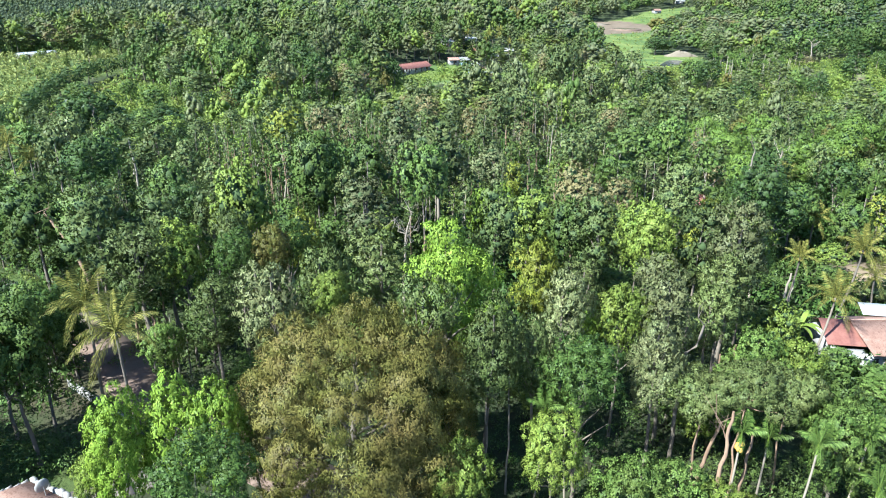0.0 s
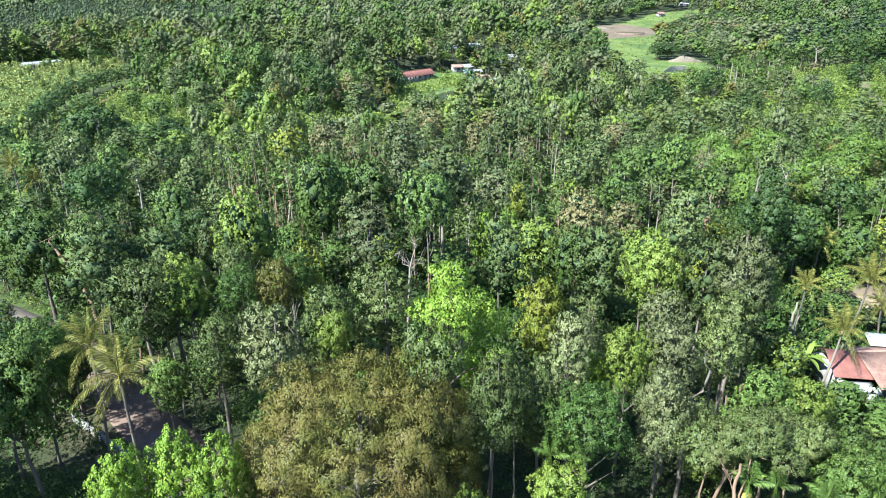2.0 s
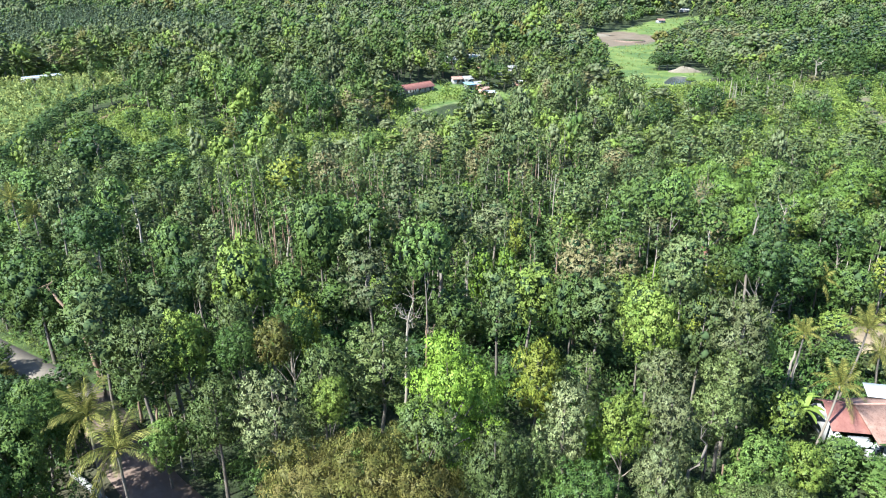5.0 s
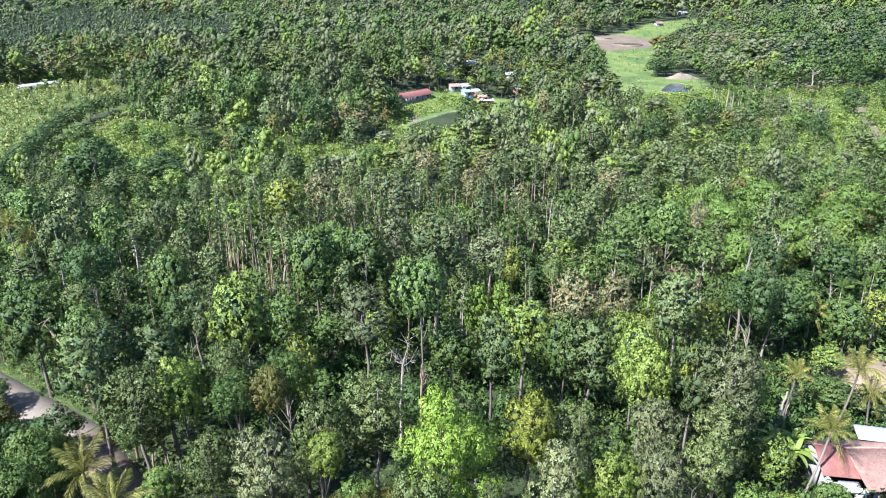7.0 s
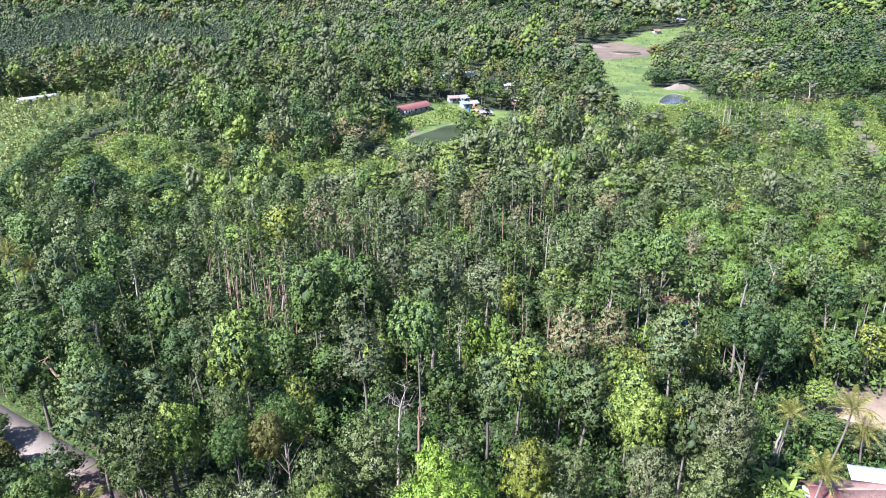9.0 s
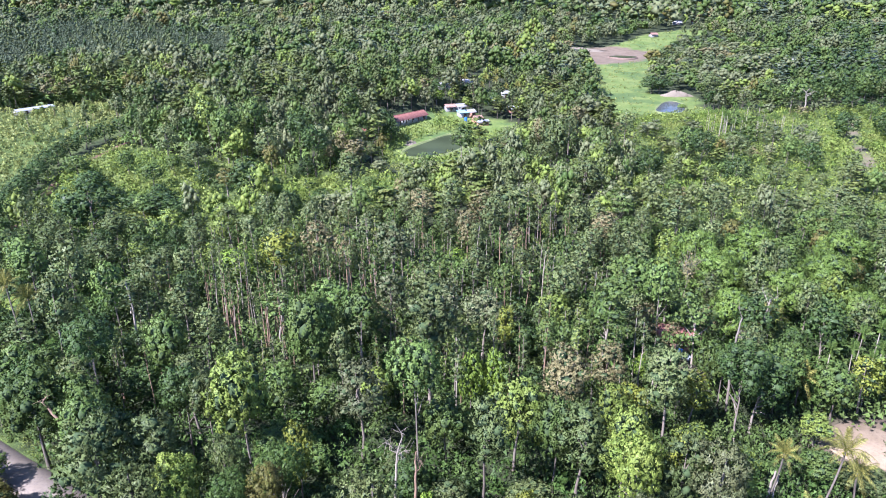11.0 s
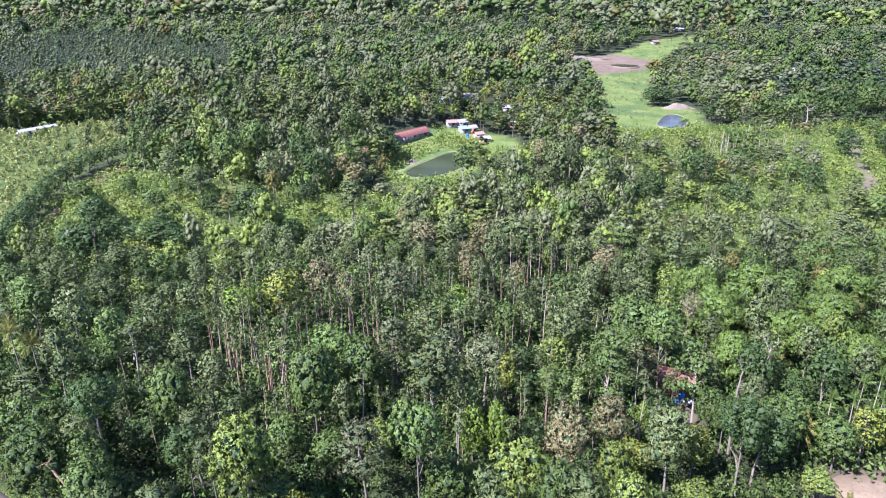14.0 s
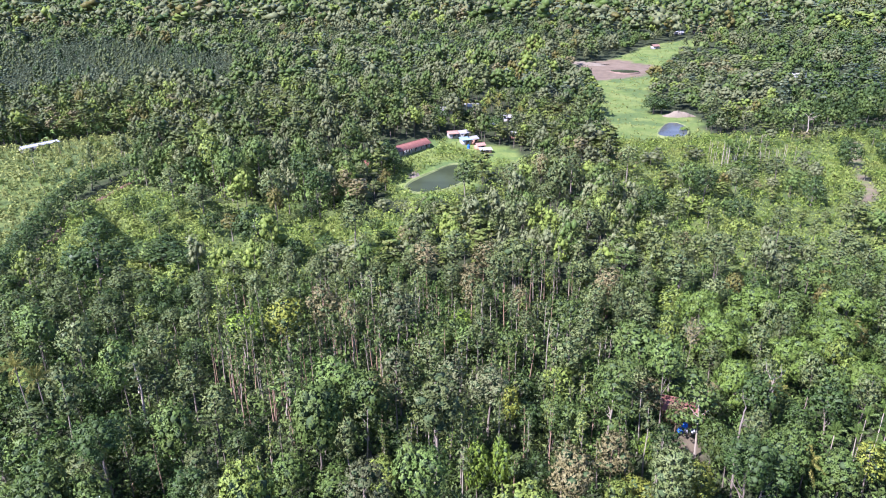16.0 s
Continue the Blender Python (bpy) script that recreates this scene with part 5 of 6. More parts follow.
# the row house and the village by the pond
row = house("row_house", -17.6, 359.5, 54.0, 25, 6.0, 2.6, 4.5, RED_SHEET, WHITEWASH, "long row house with red roof and white walls", 5, 5, 0.9, 0.06, 0.9)
for i in range(6):
    part("veranda_post", block(-11.6 + i * 4.6, -3.7, -0.5, -11.35 + i * 4.6, -3.45, 2.3), WHITEWASH, row)
house("red_hut", -39.4, 324, 30, 7, 5, 2.6, 4.6, RED_SHEET, LATERITE, "small red-roofed hut beside a dark tree", 1, 1)
for x, y, turn, w, d, e, r, mat, wm, text, one in (
        (4.6, 388, 20, 5.5, 4.5, 2.5, 3.6, TILE, WHITEWASH, "small clay-roofed village house", False),
        (10.4, 391, 35, 5.5, 5, 2.7, 3.9, GREY_SHEET, WHITEWASH, "grey-roofed village house by the pond", False),
        (11.8, 381, 25, 5, 4.5, 2.6, 3.4, BLUE_SHEET, WHITEWASH, "pale blue roofed house by the pond", True),
        (16.2, 384, 40, 5, 4, 2.6, 3.8, GREY_SHEET, LATERITE, "grey-roofed house with earth-coloured walls", False),
        (22.4, 366, 10, 6, 3.4, 2.0, 2.7, WHITE_SHEET, LATERITE, "open white-roofed shed at the village edge", True),
        (19.6, 374, 30, 5, 4, 2.4, 3.4, TILE, LATERITE, "small tiled village hut", False),
        (4.2, 441, 10, 8, 6, 2.8, 4.2, GREY_SHEET, WHITEWASH, "pale grey house in the trees behind the village", False),
        (1.4, 425, 10, 7, 6, 2.6, 4.0, GREY_SHEET, WHITEWASH, "grey house in the trees behind the village", False),
        (17.4, 437, -10, 8, 6, 2.8, 4.4, GREY_SHEET, WHITEWASH, "pale village house among palms", False),
        (20.6, 427, -15, 7, 6, 2.6, 4.4, TILE, LATERITE, "clay-roofed village house among palms", False),
        (29.4, 413, 0, 5, 4, 2.4, 3.4, WHITE_SHEET, WHITEWASH, "little white hut among palms", False),
        (42.2, 402, 15, 6, 4, 2.6, 3.8, WHITE_SHEET, LATERITE, "white-roofed hut in the trees", False),
        (40.0, 430, 0, 5, 4, 2.6, 3.8, GREY_SHEET, WHITEWASH, "grey-roofed hut in the trees", False),
        (321, 966, 0, 12, 7, 3.2, 5.5, GREY_SHEET, WHITEWASH, "distant white house at the top of the field", False),
        (252, 838, 20, 9, 6, 3.0, 5.0, TILE, WHITEWASH, "distant tiled house at the field edge", False),
        (345, 962, 0, 10, 7, 3.2, 5.4, RED_SHEET, WHITEWASH, "distant red-roofed house by the field", False),
        (-235, 402, 0, 8, 5, 2.8, 4.4, RED_SHEET, WHITEWASH, "distant red-roofed house in the plantation", False)):
    house("village_house", x, y, turn, w, d, e, r, mat, wm, text, 1, 1, 0.6, 0.05, 0.5, 0, one)
tank = thing("water_tank", 13.4, 373.0, float(land(13.4, 373)), "bright blue plastic water tank", "tank")
part("tank_body", tube([(0, 0, -0.3), (0, 0, 1.6), (0, 0, 2.0), (0, 0, 2.3)], (0.8, 0.8, 0.7, 0.3), 14), BLUE_PLASTIC, tank, shade=True)
house("long_shed", -189.5, 319.0, math.degrees(math.atan2(17.6, 8.2)), 18, 3.6, 1.7, 2.3, WHITE_SHEET, WHITEWASH, "long low white-roofed shed above the coffee field", 2, 4, 0.9, 0.05, 0.4, 0.4)
cut = thing("retaining_wall", 311, 606, float(land(311, 606)), "bright white retaining wall on the far slope", "wall", turn=8)
part("wall_run", block(-9, -0.4, -2, 9, 0.4, 4.5), WHITEWASH, cut)
part("buttress", block(9.01, -0.8, -2, 10.4, 0.9, 3.0), WHITEWASH, cut)
tagged(new("hill_track", mesh_of("hill_track", *ribbon([(322, 604), (355, 600), (390, 604), (430, 600)], 2.2, 0.12), [MUD])), "pale earth track on the far hillside", "road", kind="structure")

# trees round the houses and along the field edge
for x, y, h, r in ((-128, 186, 9, 4.4), (-131, 194, 9, 4.4), (-133, 202, 8.5, 4.2), (-135.5, 210, 9, 4.4), (-138, 218, 8.5, 4.4), (-140, 226, 9, 4.2), (-141.5, 234, 8.5, 4.4), (-142.5, 242, 9, 4.4), (-142.5, 250, 8.5, 4.2), (-142, 258, 8.5, 4.4), (-139.5, 266, 9, 4.4), (-135, 273, 8.5, 4.4), (-130, 280, 9, 4.6), (-124, 287, 9.5, 4.6), (-117, 294, 10, 4.6),
                   (-115.6, 219.2, 10, 5.6), (-110, 197, 9, 4.6), (-88, 210, 9, 4.4), (-95, 204, 8, 4.0), (-53, 195, 8, 4.2), (-48, 209, 7, 3.6), (-64, 237, 9, 4.6), (-80, 230, 9, 4.2), (-118, 226, 8, 4.4), (-108, 207, 7, 3.6),
                   (-28, 326, 15, 6.5), (-31, 318, 13, 5.5), (-24, 319, 12, 4.6), (-47, 318, 12, 5), (30, 398, 12, 5.5), (-3, 397, 13, 5.5), (113, 520, 7, 5), (146, 478, 12, 8), (246, 738, 10, 6), (238, 722, 8, 5), (280, 800, 7, 4), (218, 332, 12, 7), (214, 322, 10, 6)):
    plant("dark", x, y, h, r)
for x, y, h, r in ((-37, 310, 6.5, 4.5), (-3, 394, 9, 5), (148, 420, 3.5, 3)):
    plant("fresh", x, y, h, r)
for x, y in tuple((dice.uniform(-195, -142), dice.uniform(235, 330)) for _ in range(26)):
    if bool(inside(x, y, LEFT_FIELD)) and math.hypot(x + 189, y - 319) > 12:
        plant(dice.choice(("vine", "light", "redpole")), x, y, dice.uniform(4, 8), dice.uniform(0.9, 1.7))
for x, y in ((-120, 232), (-112, 244), (-100, 228), (-94, 212), (-118, 252), (-98, 246), (-88, 200), (-106, 214), (-44, 226), (-26, 238), (-38, 214), (-48, 246), (-22, 222), (186, 300), (206, 348), (226, 360), (196, 288)):
    plant(dice.choice(("green", "green", "silver", "light", "dark")), x + dice.uniform(-2, 2), y + dice.uniform(-2, 2), dice.uniform(5, 11), dice.uniform(2.4, 4.2))
for x, y, h, r in ((45.6, 60.8, 3.4, 1.9), (48.8, 61.4, 2.8, 1.7), (42.8, 63.6, 4.0, 2.0), (52.0, 61.8, 3.0, 1.8), (44.0, 57.6, 4.2, 2.2), (48.0, 57.0, 4.6, 2.4)):
    plant("green", x, y, h, r)
for x, y, h, r in ((38.6, 118.0, 11.0, 2.6), (43.0, 115.6, 8.8, 1.7), (49.5, 118.5, 11.0, 1.8)):
    plant("dry", x, y, h, r)

# the laterite cutting beside the hedge, the areca grove and the village palms
RED_EARTH = rough_mat("laterite_earth", (0.12, 0.070, 0.044), (0.20, 0.120, 0.080), 0.5, 0.95, 0.6, 0.1, None, (0.10, 0.075, 0.04))
tagged(new("laterite_path", mesh_of("laterite_path", *joined([ribbon(np.array(s).tolist(), w, 0.12) for s, w in ((STRIP[:2], 1.2), ([(-129.5, 203), (-131.5, 212)], 0.8), ([(-133.4, 221), (-135.2, 232), (-136.3, 239)], 1.5), (STRIP[4:6], 1.0))]), [RED_EARTH])), "raised strip of red laterite earth beside a hedge", "path", kind="structure")
for i in range(34):
    areca_palm(dice.uniform(128, 166), dice.uniform(312, 345), dice.uniform(9, 13))
for x, y, h in ((27, 424, 11), (33, 420, 12), (38, 412, 11), (24, 410, 10), (46, 418, 12), (34, 432, 13), (14, 418, 11)):
    coconut_palm(x, y, h, (dice.uniform(-1, 1), 0.3), 1.0)

# slender reddish stems that stand in the open among the oaks
for x, y in STEM_FEET:
    for k in range(3):
        plant("redpole" if dice.random() < 0.65 else "pole", x + dice.uniform(-2.0, 2.0), y + dice.uniform(-2.2, 2.2), dice.uniform(13, 17.5), dice.uniform(0.8, 1.2))
for x, y, h, r in ((7.0, 161.3, 15, 2.6), (40.4, 162.4, 14, 3.0), (-20.7, 145.8, 15, 2.4), (11.1, 185.4, 14, 3.2)):
    plant("dry", x, y, h, r)

# bare tan yard under the palms
SAND = rough_mat("tan_packed_earth", (0.20, 0.148, 0.088), (0.28, 0.212, 0.134), 0.35, 0.95, 0.4, 0.05, None, (0.15, 0.11, 0.075))
yard_edge = rounded([(60, 95), (66.5, 98.5), (75, 98.5), (79, 92), (72, 85), (64, 86), (59, 90)])
n_edge = len(yard_edge)
yard_v = np.concatenate([np.column_stack([yard_edge, np.full(n_edge, 0.05)]), np.column_stack([yard_edge * 1.01 - yard_edge.mean(0) * 0.01, np.full(n_edge, -0.3)]), [[*yard_edge.mean(0), 0.09]]])
yard_f = [(i, (i + 1) % n_edge, 2 * n_edge) for i in range(n_edge)] + [(n_edge + i, n_edge + (i + 1) % n_edge, (i + 1) % n_edge) for i in range(n_edge)] + [(n_edge + i, (i + 1) % n_edge, i) for i in range(n_edge)]
tagged(new("dirt_yard", mesh_of("dirt_yard", yard_v, np.array(yard_f), [SAND])), "bare tan packed earth yard under palms", "yard", kind="structure")

# ---- forest between the trees placed one by one ----


def open_land(x, y, margin=0.0):
    """Where no forest tree stands."""
    out = np.zeros(np.shape(x), bool)
    for poly in (POND, FAR_POND, FIELD, RIGHT_CLEAR, LEFT_FIELD, LEFT_CLEAR, CENTRE_CLEAR, GARDEN, LAWN, DIRT):
        out |= inside(x, y, poly)
    out |= to_line(x, y, ROAD) < 3.6 + margin
    out |= to_line(x, y, TRACK) < 3.0
    out |= np.hypot(x - 43, y - 112) < 5.5
    out |= np.hypot(x - 50, y - 66) < 9
    out |= to_line(x, y, [(42, 58), (50, 60)]) < 5
    out |= to_line(x, y, [(-195, 312), (-183, 330)]) < 7
    out |= to_line(x, y, [(295, 585), (420, 600)]) < 6
    return out


def seen_side(x, y, slack):
    return np.abs(x) < 0.66 * y + slack


def scatter(rng, y0, y1, gap, slack, loose=0.46):
    """An uneven planting over the part of the valley between two distances."""
    out = []
    y = y0
    while y < y1:
        reach = 0.66 * y + slack
        xs = np.arange(-reach, reach, gap)
        out.append(np.stack([xs + rng.uniform(-loose, loose, len(xs)) * gap, y + rng.uniform(-loose, loose, len(xs)) * gap], 1))
        y += gap * 0.9
    p = np.concatenate(out)
    return p[~open_land(p[:, 0], p[:, 1])]


def mix_at(x, y, rng):
    """Which kind grows where."""
    u = rng.random()
    if -58 < x < -18 and 96 < y < 150:
        table = (("vine", 0.22), ("shade", 0.50), ("redpole", 0.66), ("pole", 0.72), ("oak", 0.80), ("green", 0.90), ("dark", 0.99), ("light", 1.0))
    elif -58 < x < 36 and 96 < y < 172:
        table = (("vine", 0.32), ("shade", 0.42), ("redpole", 0.62), ("pole", 0.73), ("silver", 0.78), ("green", 0.89), ("dark", 0.92), ("light", 0.97), ("dry", 1.0))
    elif x < -60 and y < 180:
        table = (("oak", 0.20), ("vine", 0.32), ("dark", 0.62), ("green", 0.86), ("shade", 0.95), ("light", 1.0))
    elif x > -12 and 60 < y < 100:
        table = (("light", 0.22), ("silver", 0.44), ("green", 0.66), ("yellow", 0.74), ("layer", 0.82), ("round", 0.90), ("dark", 1.0))
    elif x > 35 and y < 200:
        table = (("silver", 0.30), ("green", 0.55), ("dark", 0.75), ("layer", 0.85), ("light", 0.94), ("tan", 1.0))
    else:
        table = (("silver", 0.42), ("round", 0.52), ("green", 0.76), ("dark", 0.88), ("light", 0.97), ("tan", 0.99), ("dry", 1.0))
    return next(k for k, edge in table if u <= edge)


def fill_near():
    rng = np.random.default_rng(11)
    at = np.array(PLANTED)
    for y0, y1, gap, stand in ((26, 75, 6.2, False), (75, 130, 5.6, False), (130, 182, 5.6, False), (98, 172, 4.2, True)):
        for x, y in scatter(rng, y0, y1, gap, 24):
            if stand != (-58 < x < 36 and 96 < y < 172) and (stand or y > 96):
                continue
            if inside(x, y, STEMS) or (inside(x, y, STANDS) and rng.random() < 0.6) or inside(x, y, YARD):
                continue
            if y < 96 and rng.random() < 0.45:
                continue
            kind = mix_at(x, y, rng)
            r = {"pole": 1.35, "redpole": 1.15, "vine": 1.25, "shade": 1.3, "silver": 2.4, "dark": 3.0, "layer": 3.4}.get(kind, 2.8) * rng.uniform(0.8, 1.25)
            d = np.hypot(at[:, 0] - x, at[:, 1] - y)
            if (d < 0.72 * at[:, 2] + 0.55 * r).any():
                continue
            h = {"pole": 14.5, "redpole": 13, "vine": 12, "shade": 13, "silver": 13.5, "dark": 8.5}.get(kind, 10.5) * rng.uniform(0.8, 1.12)
            if y < 92:
                h *= 0.52
            plant(kind, x, y, h, r)
            at = np.vstack([at, (x, y, r)])


fill_near()


def far_crown(rng, kind, lumps, tufts, size):
    """A plainer crown for trees far off: a few dense lumps, and sprays over them."""
    shape = KINDS[kind][0]
    h, r, full = clumps(rng, shape)
    pick = [full[int(i)] for i in np.linspace(0, len(full) - 1, max(1, min(lumps, len(full))))]
    grow = (len(full) / len(pick)) ** 0.35
    few = [(x, y, z, k * grow) for x, y, z, k in pick]
    zs = [c[2] for c in full]
    slim = shape in ("silver_oak", "pole_oak", "column")
    heart = [(0, 0, (min(zs) + max(zs)) / 2, (0.34 if slim else 0.45) * r)]
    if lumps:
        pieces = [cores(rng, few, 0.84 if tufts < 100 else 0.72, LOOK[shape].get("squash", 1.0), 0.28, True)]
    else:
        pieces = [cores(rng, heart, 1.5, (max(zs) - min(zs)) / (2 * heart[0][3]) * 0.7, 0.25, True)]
    if tufts:
        pieces.append(foliage(rng, few, tufts, size, **dict(LOOK[shape], slim=max(0.6, LOOK[shape]["slim"]), even=0.7)))
    return h, r, dressed(*pieces)


def far_woods(name, label, points, lumps, tufts, size, table, heights, seed=5, trunk=True, reach=3.2, vary=0.3):
    """Woods too far off to count: one mesh of many whole trees of mixed sizes, in groves."""
    rng = np.random.default_rng(seed)
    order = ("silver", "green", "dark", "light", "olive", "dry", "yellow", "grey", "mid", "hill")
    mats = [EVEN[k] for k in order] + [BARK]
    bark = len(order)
    # these woods give round, pole and shade greyer, bluer leaves for haze
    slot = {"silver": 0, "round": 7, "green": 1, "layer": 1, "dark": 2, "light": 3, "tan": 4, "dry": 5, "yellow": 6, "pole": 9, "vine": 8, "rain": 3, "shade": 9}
    forms = {(kind, n): far_crown(rng, kind, lumps, tufts, size) for kind in sorted({k for k, _ in table}) for n in range(9)}
    verts, faces, index, ways, at = [], [], [], [], 0
    for x, y in points:
        grove = noise.noise(Vector((x / 38, y / 38, 0.3))) + 0.6 * noise.noise(Vector((x / 120, y / 120, 4.3)))
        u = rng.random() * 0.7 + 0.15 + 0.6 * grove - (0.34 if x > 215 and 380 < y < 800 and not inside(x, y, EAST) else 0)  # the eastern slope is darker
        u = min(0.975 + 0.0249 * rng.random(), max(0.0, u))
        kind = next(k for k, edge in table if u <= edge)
        h0, r0, (v, f, way) = forms[kind, rng.integers(9)]
        big = math.exp(rng.normal(0, vary))
        stand = 1 + 0.35 * noise.noise(Vector((x / 26, y / 26, 7.1))) + 0.3 * noise.noise(Vector((x / 90, y / 90, 2.1)))
        h = rng.uniform(*heights) * stand * (0.8 if kind == "dark" else 1) * big ** 0.4
        h *= 0.5 if inside(x, y, SHORE) else 0.62 if inside(x, y, SCRUB) or inside(x, y, EAST) else 1.0
        r = reach * big * {"pole": 0.5, "silver": 0.8, "dark": 1.15, "rain": 1.7}.get(kind, 1.0)
        a = rng.uniform(0, 6.283)
        c, s = math.cos(a) * r / r0, math.sin(a) * r / r0
        z = float(land(x, y))
        w = np.stack([v[:, 0] * c - v[:, 1] * s + x, v[:, 0] * s + v[:, 1] * c + y, v[:, 2] * h / h0 + z], 1)
        verts.append(w)
        faces.append(f + at)
        index.append(np.full(len(f), slot[kind]))
        ca, sa = math.cos(a), math.sin(a)
        ways.append(np.stack([way[:, 0] * ca - way[:, 1] * sa, way[:, 0] * sa + way[:, 1] * ca, way[:, 2]], 1))
        at += len(w)
        if trunk:
            tv, tf = tube([(x, y, z - 1), (x + rng.normal(0, 0.2), y, z + h * 0.7)], (0.2, 0.1), 3)
            tf = np.concatenate([tf[:, :3], tf[:, [0, 2, 3]]])
            verts.append(tv)
            faces.append(tf + at)
            index.append(np.full(len(tf), bark))
            ways.append(unit(tv - tv.mean(0) * np.array([1, 1, 0]) - tv * np.array([0, 0, 1])))
            at += len(tv)
    me = mesh_of(name, np.concatenate(verts), np.concatenate(faces), mats, np.concatenate(index), normals=np.concatenate(ways))
    return tagged(new(name, me), label, "woods", kind="stuff")


SHORE = [(-30, 225), (-36, 285), (30, 300), (24, 225)]
SPIRES = [(-265, 409), (-421, 659), (-378, 734), (-286, 728), (-179, 603), (-152, 510), (-194, 487), (-233, 446)]
LOW = ([(-32, 262), (-22, 286), (0, 280), (18, 298), (28, 300), (26, 268), (0, 250)], [(96, 350), (92, 395), (160, 405), (166, 372), (140, 345)],
       [(150, 246), (160, 280), (198, 264), (186, 240)], [(12, 300), (18, 345), (48, 346), (44, 318), (30, 300)])


def low_land(p):
    """Scrub in front of the ponds and the meadow, where only bushes grow."""
    return np.any([inside(p[:, 0], p[:, 1], poly) for poly in LOW], axis=0)


def build_woods():
    rng = np.random.default_rng(21)
    at = np.array(PLANTED)

    def free(p):
        return np.array([q for q in p if not (np.hypot(at[:, 0] - q[0], at[:, 1] - q[1]) < 0.8 * at[:, 2] + 1.5).any()])

    valley = (("dark", 0.12), ("green", 0.32), ("silver", 0.50), ("round", 0.66), ("vine", 0.80), ("light", 0.95), ("tan", 0.98), ("dry", 1.0))
    # many grey and blue-green crowns, their colour standing for haze on the hills
    hills = (("dark", 0.05), ("shade", 0.20), ("green", 0.42), ("silver", 0.58), ("round", 0.85), ("light", 0.97), ("tan", 0.99), ("dry", 1.0))

    def thinned(p, share):
        return p[~low_land(p) & ~(inside(p[:, 0], p[:, 1], SCRUB) & (rng.random(len(p)) + 0.8 * np.array([noise.noise(Vector((x / 22, y / 22, 9.0))) for x, y in p]) < share)) & ~(inside(p[:, 0], p[:, 1], GLADE) & (rng.random(len(p)) < 0.84)) & (to_line(p[:, 0], p[:, 1], STRIP) > 4)]

    far_woods("middle_woods", "mixed silver oak and broadleaf woods on the valley floor", thinned(free(scatter(rng, 182, 300, 6.2, 30)), 0.74), 14, 400, 0.64, valley, (10, 18), seed=5, reach=3.0, vary=0.22)
    far_woods("valley_woods", "mixed green woods round the ponds and fields", thinned(free(scatter(rng, 300, 460, 7.4, 30)), 0.82), 14, 130, 0.85, valley, (10, 18), seed=6, reach=3.7, vary=0.22)
    back = np.stack([rng.uniform(-90, 90, 420), rng.uniform(-70, 22, 420)], 1)
    back = back[(to_line(back[:, 0], back[:, 1], ROAD) > 6) & ((back[:, 1] < 14) | (np.abs(back[:, 0]) > 40))]
    far_woods("near_woods", "mixed woods on the valley floor", free(back), 5, 60, 1.3, valley, (9, 15), seed=11, reach=3.2)
    q = scatter(rng, 405, 740, 6.0, 40, 0.5)
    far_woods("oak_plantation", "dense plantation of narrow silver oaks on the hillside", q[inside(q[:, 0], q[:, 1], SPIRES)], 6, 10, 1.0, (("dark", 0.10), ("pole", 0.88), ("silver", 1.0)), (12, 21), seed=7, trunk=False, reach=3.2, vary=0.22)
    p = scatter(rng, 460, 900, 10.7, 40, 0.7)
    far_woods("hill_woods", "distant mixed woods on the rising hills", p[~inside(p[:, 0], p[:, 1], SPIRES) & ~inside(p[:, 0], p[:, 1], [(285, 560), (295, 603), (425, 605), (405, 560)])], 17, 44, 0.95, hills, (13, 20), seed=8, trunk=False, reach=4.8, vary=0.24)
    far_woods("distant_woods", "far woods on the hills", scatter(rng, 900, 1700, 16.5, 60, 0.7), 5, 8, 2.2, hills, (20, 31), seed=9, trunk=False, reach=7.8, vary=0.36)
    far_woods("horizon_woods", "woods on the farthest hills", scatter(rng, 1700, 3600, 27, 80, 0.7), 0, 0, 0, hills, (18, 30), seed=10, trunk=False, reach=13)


build_woods()


# ---- undergrowth ----


def shrubs(name, label, points, count, size, mat, heights, seed):
    """Low bushes that nobody could count, as one mesh."""
    rng = np.random.default_rng(seed)
    forms = []
    for _ in range(6):
        blobs = [(rng.uniform(-0.5, 0.5), rng.uniform(-0.5, 0.5), rng.uniform(0.35, 0.75), rng.uniform(0.4, 0.6)) for _ in range(4)]
        forms.append(foliage(rng, blobs, count, size, 0.6, droop=0.2))
    verts, faces, ways, at = [], [], [], 0
    z = land(points[:, 0], points[:, 1])
    for (x, y), g in zip(points, z):
        v, f, way = forms[rng.integers(6)]
        h, w, a = rng.uniform(*heights), rng.uniform(0.8, 1.35), rng.uniform(0, 6.283)
        w *= h * 0.75
        c, s = math.cos(a) * w, math.sin(a) * w
        verts.append(np.stack([v[:, 0] * c - v[:, 1] * s + x, v[:, 0] * s + v[:, 1] * c + y, v[:, 2] * h + g], 1))
        ways.append(np.stack([way[:, 0] * math.cos(a) - way[:, 1] * math.sin(a), way[:, 0] * math.sin(a) + way[:, 1] * math.cos(a), way[:, 2]], 1))
        faces.append(f + at)
        at += len(v)
    me = mesh_of(name, np.concatenate(verts), np.concatenate(faces), [mat], normals=np.concatenate(ways))
    tagged(new(name, me), label, "shrubs", kind="stuff")


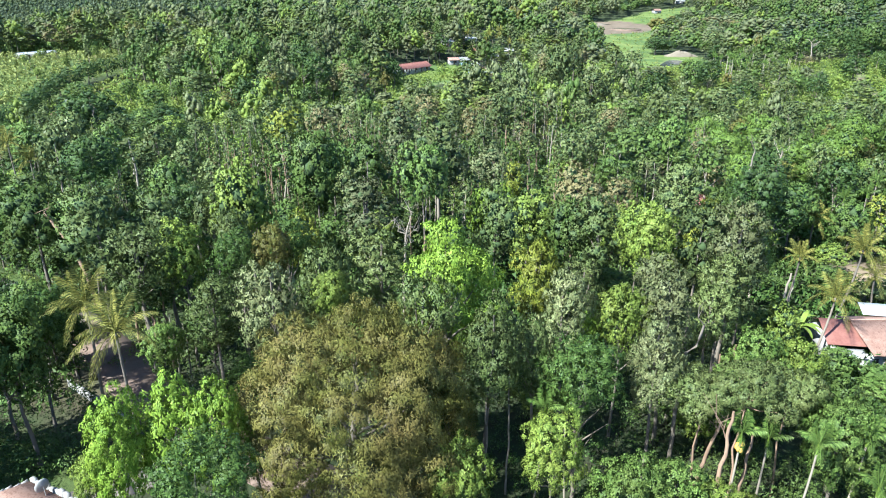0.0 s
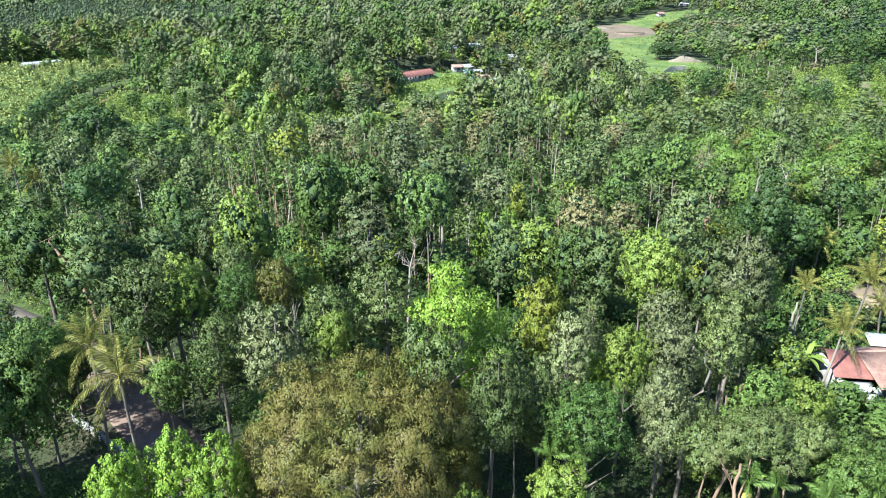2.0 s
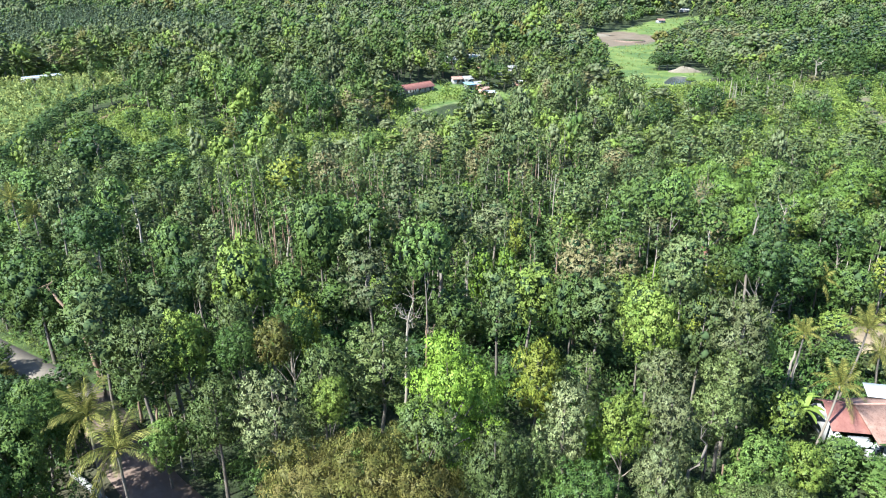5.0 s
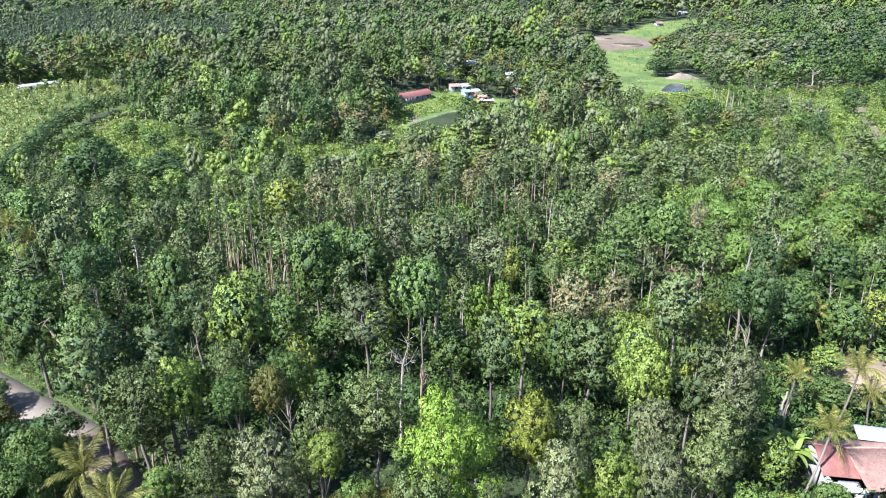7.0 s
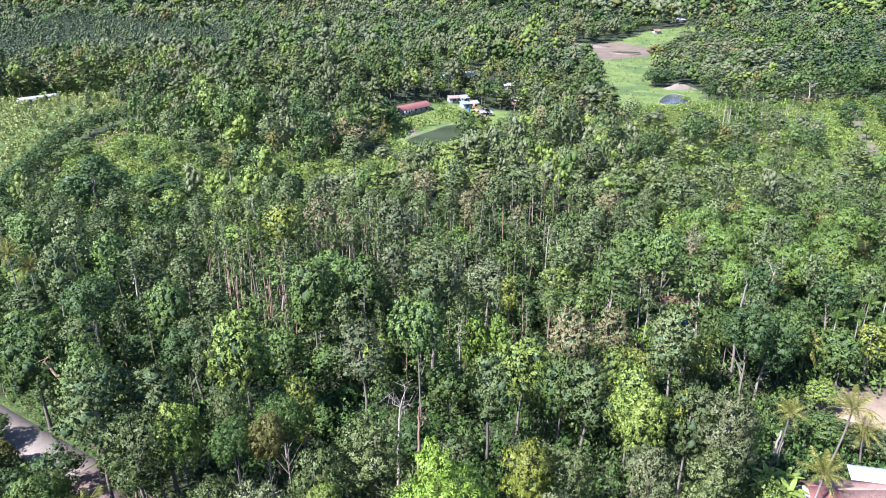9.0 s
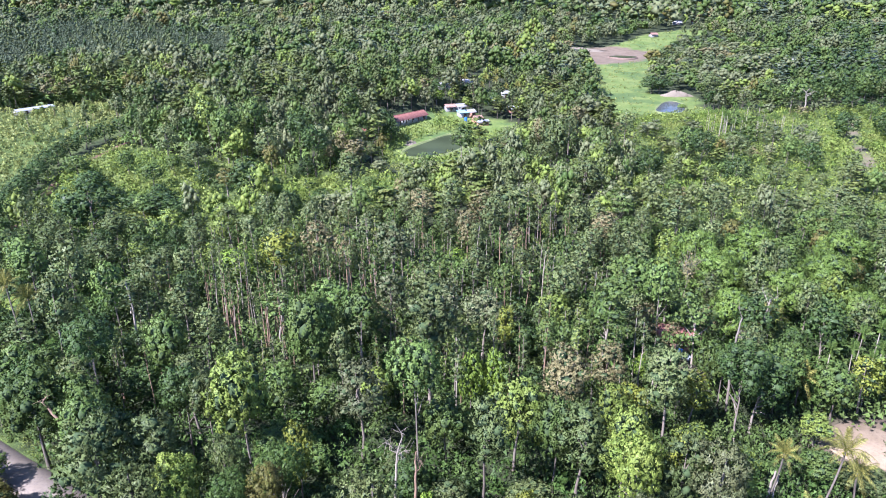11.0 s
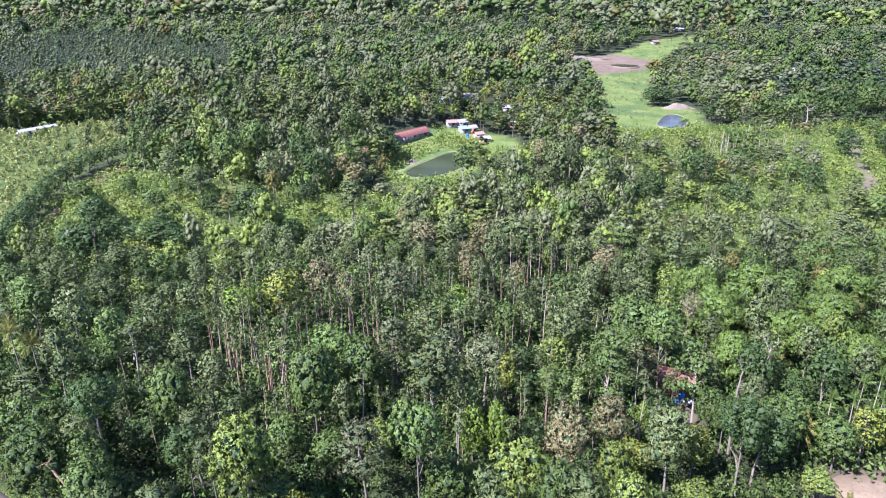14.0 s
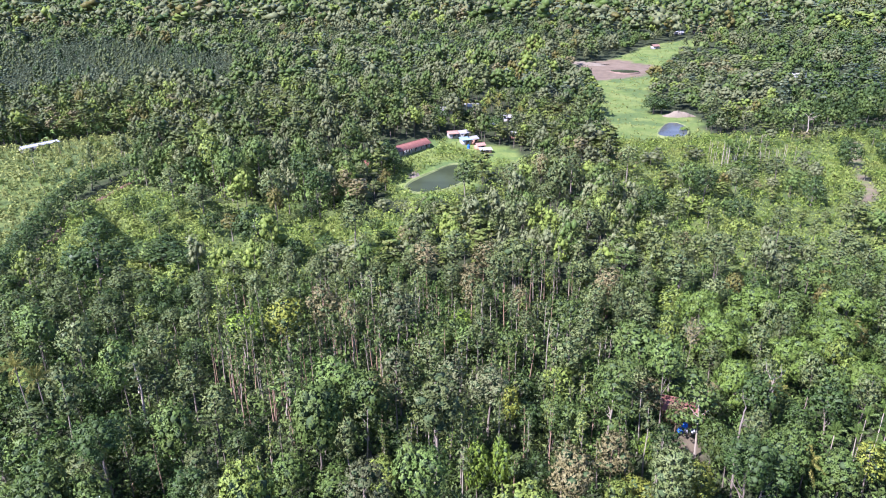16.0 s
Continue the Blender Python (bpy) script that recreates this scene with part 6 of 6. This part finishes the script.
def build_shrubs():
    rng = np.random.default_rng(31)
    p = scatter(rng, 26, 184, 2.4, 22)
    lawn = np.stack([rng.uniform(-46, -27, 260), rng.uniform(38, 54, 260)], 1)
    p = np.concatenate([p, lawn[inside(lawn[:, 0], lawn[:, 1], LAWN) & (np.hypot(lawn[:, 0] + 36.6, lawn[:, 1] - 39.6) > 6)]])
    yard = np.stack([rng.uniform(24, 52, 240), rng.uniform(34, 64, 240)], 1)
    p = np.concatenate([p, yard])
    in_yard = inside(p[:, 0], p[:, 1], YARD)
    in_yard[rng.random(len(p)) < 0.3] = False
    p = p[~in_yard]
    keep = (to_line(p[:, 0], p[:, 1], ROAD) > 4.2) & (to_line(p[:, 0], p[:, 1], [(-33, 43), (-22.5, 51)]) > 2.4) & (np.hypot(p[:, 0] + 31.3, p[:, 1] - 38.3) > 5.6)
    keep &= ~inside(p[:, 0], p[:, 1], [(-34, 41), (-29, 51), (-24, 49), (-27, 41)])
    for x, y, r in PLANTED:
        if r > 4.8:
            keep &= np.hypot(p[:, 0] - x, p[:, 1] - y) > r * 0.4
    keep &= ~inside(p[:, 0], p[:, 1], [(43.5, 64), (58.5, 64), (58.5, 75), (43.5, 75)])
    p = p[keep]
    close = np.hypot(p[:, 0], p[:, 1]) < 72
    shrubs("garden_undergrowth", "leafy shrubs and weeds under the nearest trees", p[close], 210, 0.12, LEAF["shrub"], (0.8, 2.2), 36)
    p = p[~close]
    close = np.hypot(p[:, 0], p[:, 1]) < 112
    shrubs("shade_undergrowth", "dense coffee shrubs under the shade trees", p[close], 90, 0.22, LEAF["shrub"], (1.3, 3.2), 37)
    shrubs("coffee_undergrowth", "coffee shrubs and undergrowth between the trees", p[~close], 40, 0.34, LEAF["shrub"], (1.2, 3.2), 32)
    p = []
    for poly, gap in ((LEFT_FIELD, 2.7), (LEFT_CLEAR, 2.4), (CENTRE_CLEAR, 2.5), (RIGHT_CLEAR, 3.0), (GARDEN, 2.5), (SCRUB, 2.7), (GLADE, 2.9), (HEDGE, 2.6)) + tuple((poly, 3.0) for poly in LOW):
        a = np.array(poly)
        gx, gy = np.meshgrid(np.arange(a[:, 0].min(), a[:, 0].max(), gap), np.arange(a[:, 1].min(), a[:, 1].max(), gap))
        q = np.stack([gx.ravel(), gy.ravel()], 1)
        q += rng.uniform(-0.42, 0.42, q.shape) * gap
        ok = inside(q[:, 0], q[:, 1], poly) & (to_line(q[:, 0], q[:, 1], TRACK) > 2.5) & (rng.random(len(q)) < 0.8)
        if poly is GARDEN:
            ok &= ~inside(q[:, 0], q[:, 1], [(-22, 296), (-14, 282), (16, 296), (18, 340), (0, 345), (-8, 330)]) & ~inside(q[:, 0], q[:, 1], [(0, 376), (0, 396), (26, 396), (30, 360), (18, 358), (10, 372)]) & (q[:, 0] < 20) & (to_line(q[:, 0], q[:, 1], [(-26, 348), (-9, 371)]) > 7)
        p.append(q[ok])
    shrubs("coffee_bushes", "young coffee bushes in a sunny terraced field", p[0], 60, 0.36, LEAF["meadow"], (1.0, 2.3), 33)
    p = [q[~inside(q[:, 0], q[:, 1], FIELD) & ~inside(q[:, 0], q[:, 1], POND) & ~inside(q[:, 0], q[:, 1], FAR_POND)] for q in p]
    shrubs("lush_thicket", "bright green weeds and bushes in sunny clearings", np.concatenate(p[1:]), 40, 0.34, LEAF["lush"], (0.8, 2.8), 35)
    q = np.stack([rng.uniform(-110, -34, 9000), rng.uniform(60, 124, 9000)], 1)
    off = to_line(q[:, 0], q[:, 1], ROAD[:6])
    shrubs("verge_weeds", "yellow-green weeds and grass along the road's verge", q[(off > 2.9) & (off < 5.2)], 22, 0.3, LEAF["lush"], (0.3, 0.9), 39)
    skirts = []
    for poly in WOOD_EDGES:
        a = np.array(poly)
        gx, gy = np.meshgrid(np.arange(a[:, 0].min(), a[:, 0].max(), 3.2), np.arange(a[:, 1].min(), a[:, 1].max(), 3.2))
        q = np.stack([gx.ravel(), gy.ravel()], 1)
        q += rng.uniform(-1.4, 1.4, q.shape)
        skirts.append(q[inside(q[:, 0], q[:, 1], poly) & (rng.random(len(q)) < 0.85)])
    shrubs("wood_edge_bushes", "tall green bushes along the edges of the woods", np.concatenate(skirts), 55, 0.3, EVEN["green"], (2.4, 6.5), 38)
    a = np.array(FIELD)
    q = np.stack([rng.uniform(a[:, 0].min(), a[:, 0].max(), 3600), rng.uniform(a[:, 1].min(), a[:, 1].max(), 3600)], 1)
    q = q[inside(q[:, 0], q[:, 1], FIELD) & ~inside(q[:, 0], q[:, 1], BROWN) & ~inside(q[:, 0], q[:, 1], FAR_POND) & (np.hypot((q[:, 0] - 158) / 18, (q[:, 1] - 463) / 11) > 1)]
    shrubs("field_weeds", "tufts of weeds in the open field", q, 12, 0.8, LEAF["meadow"], (0.4, 1.3), 34)


build_shrubs()
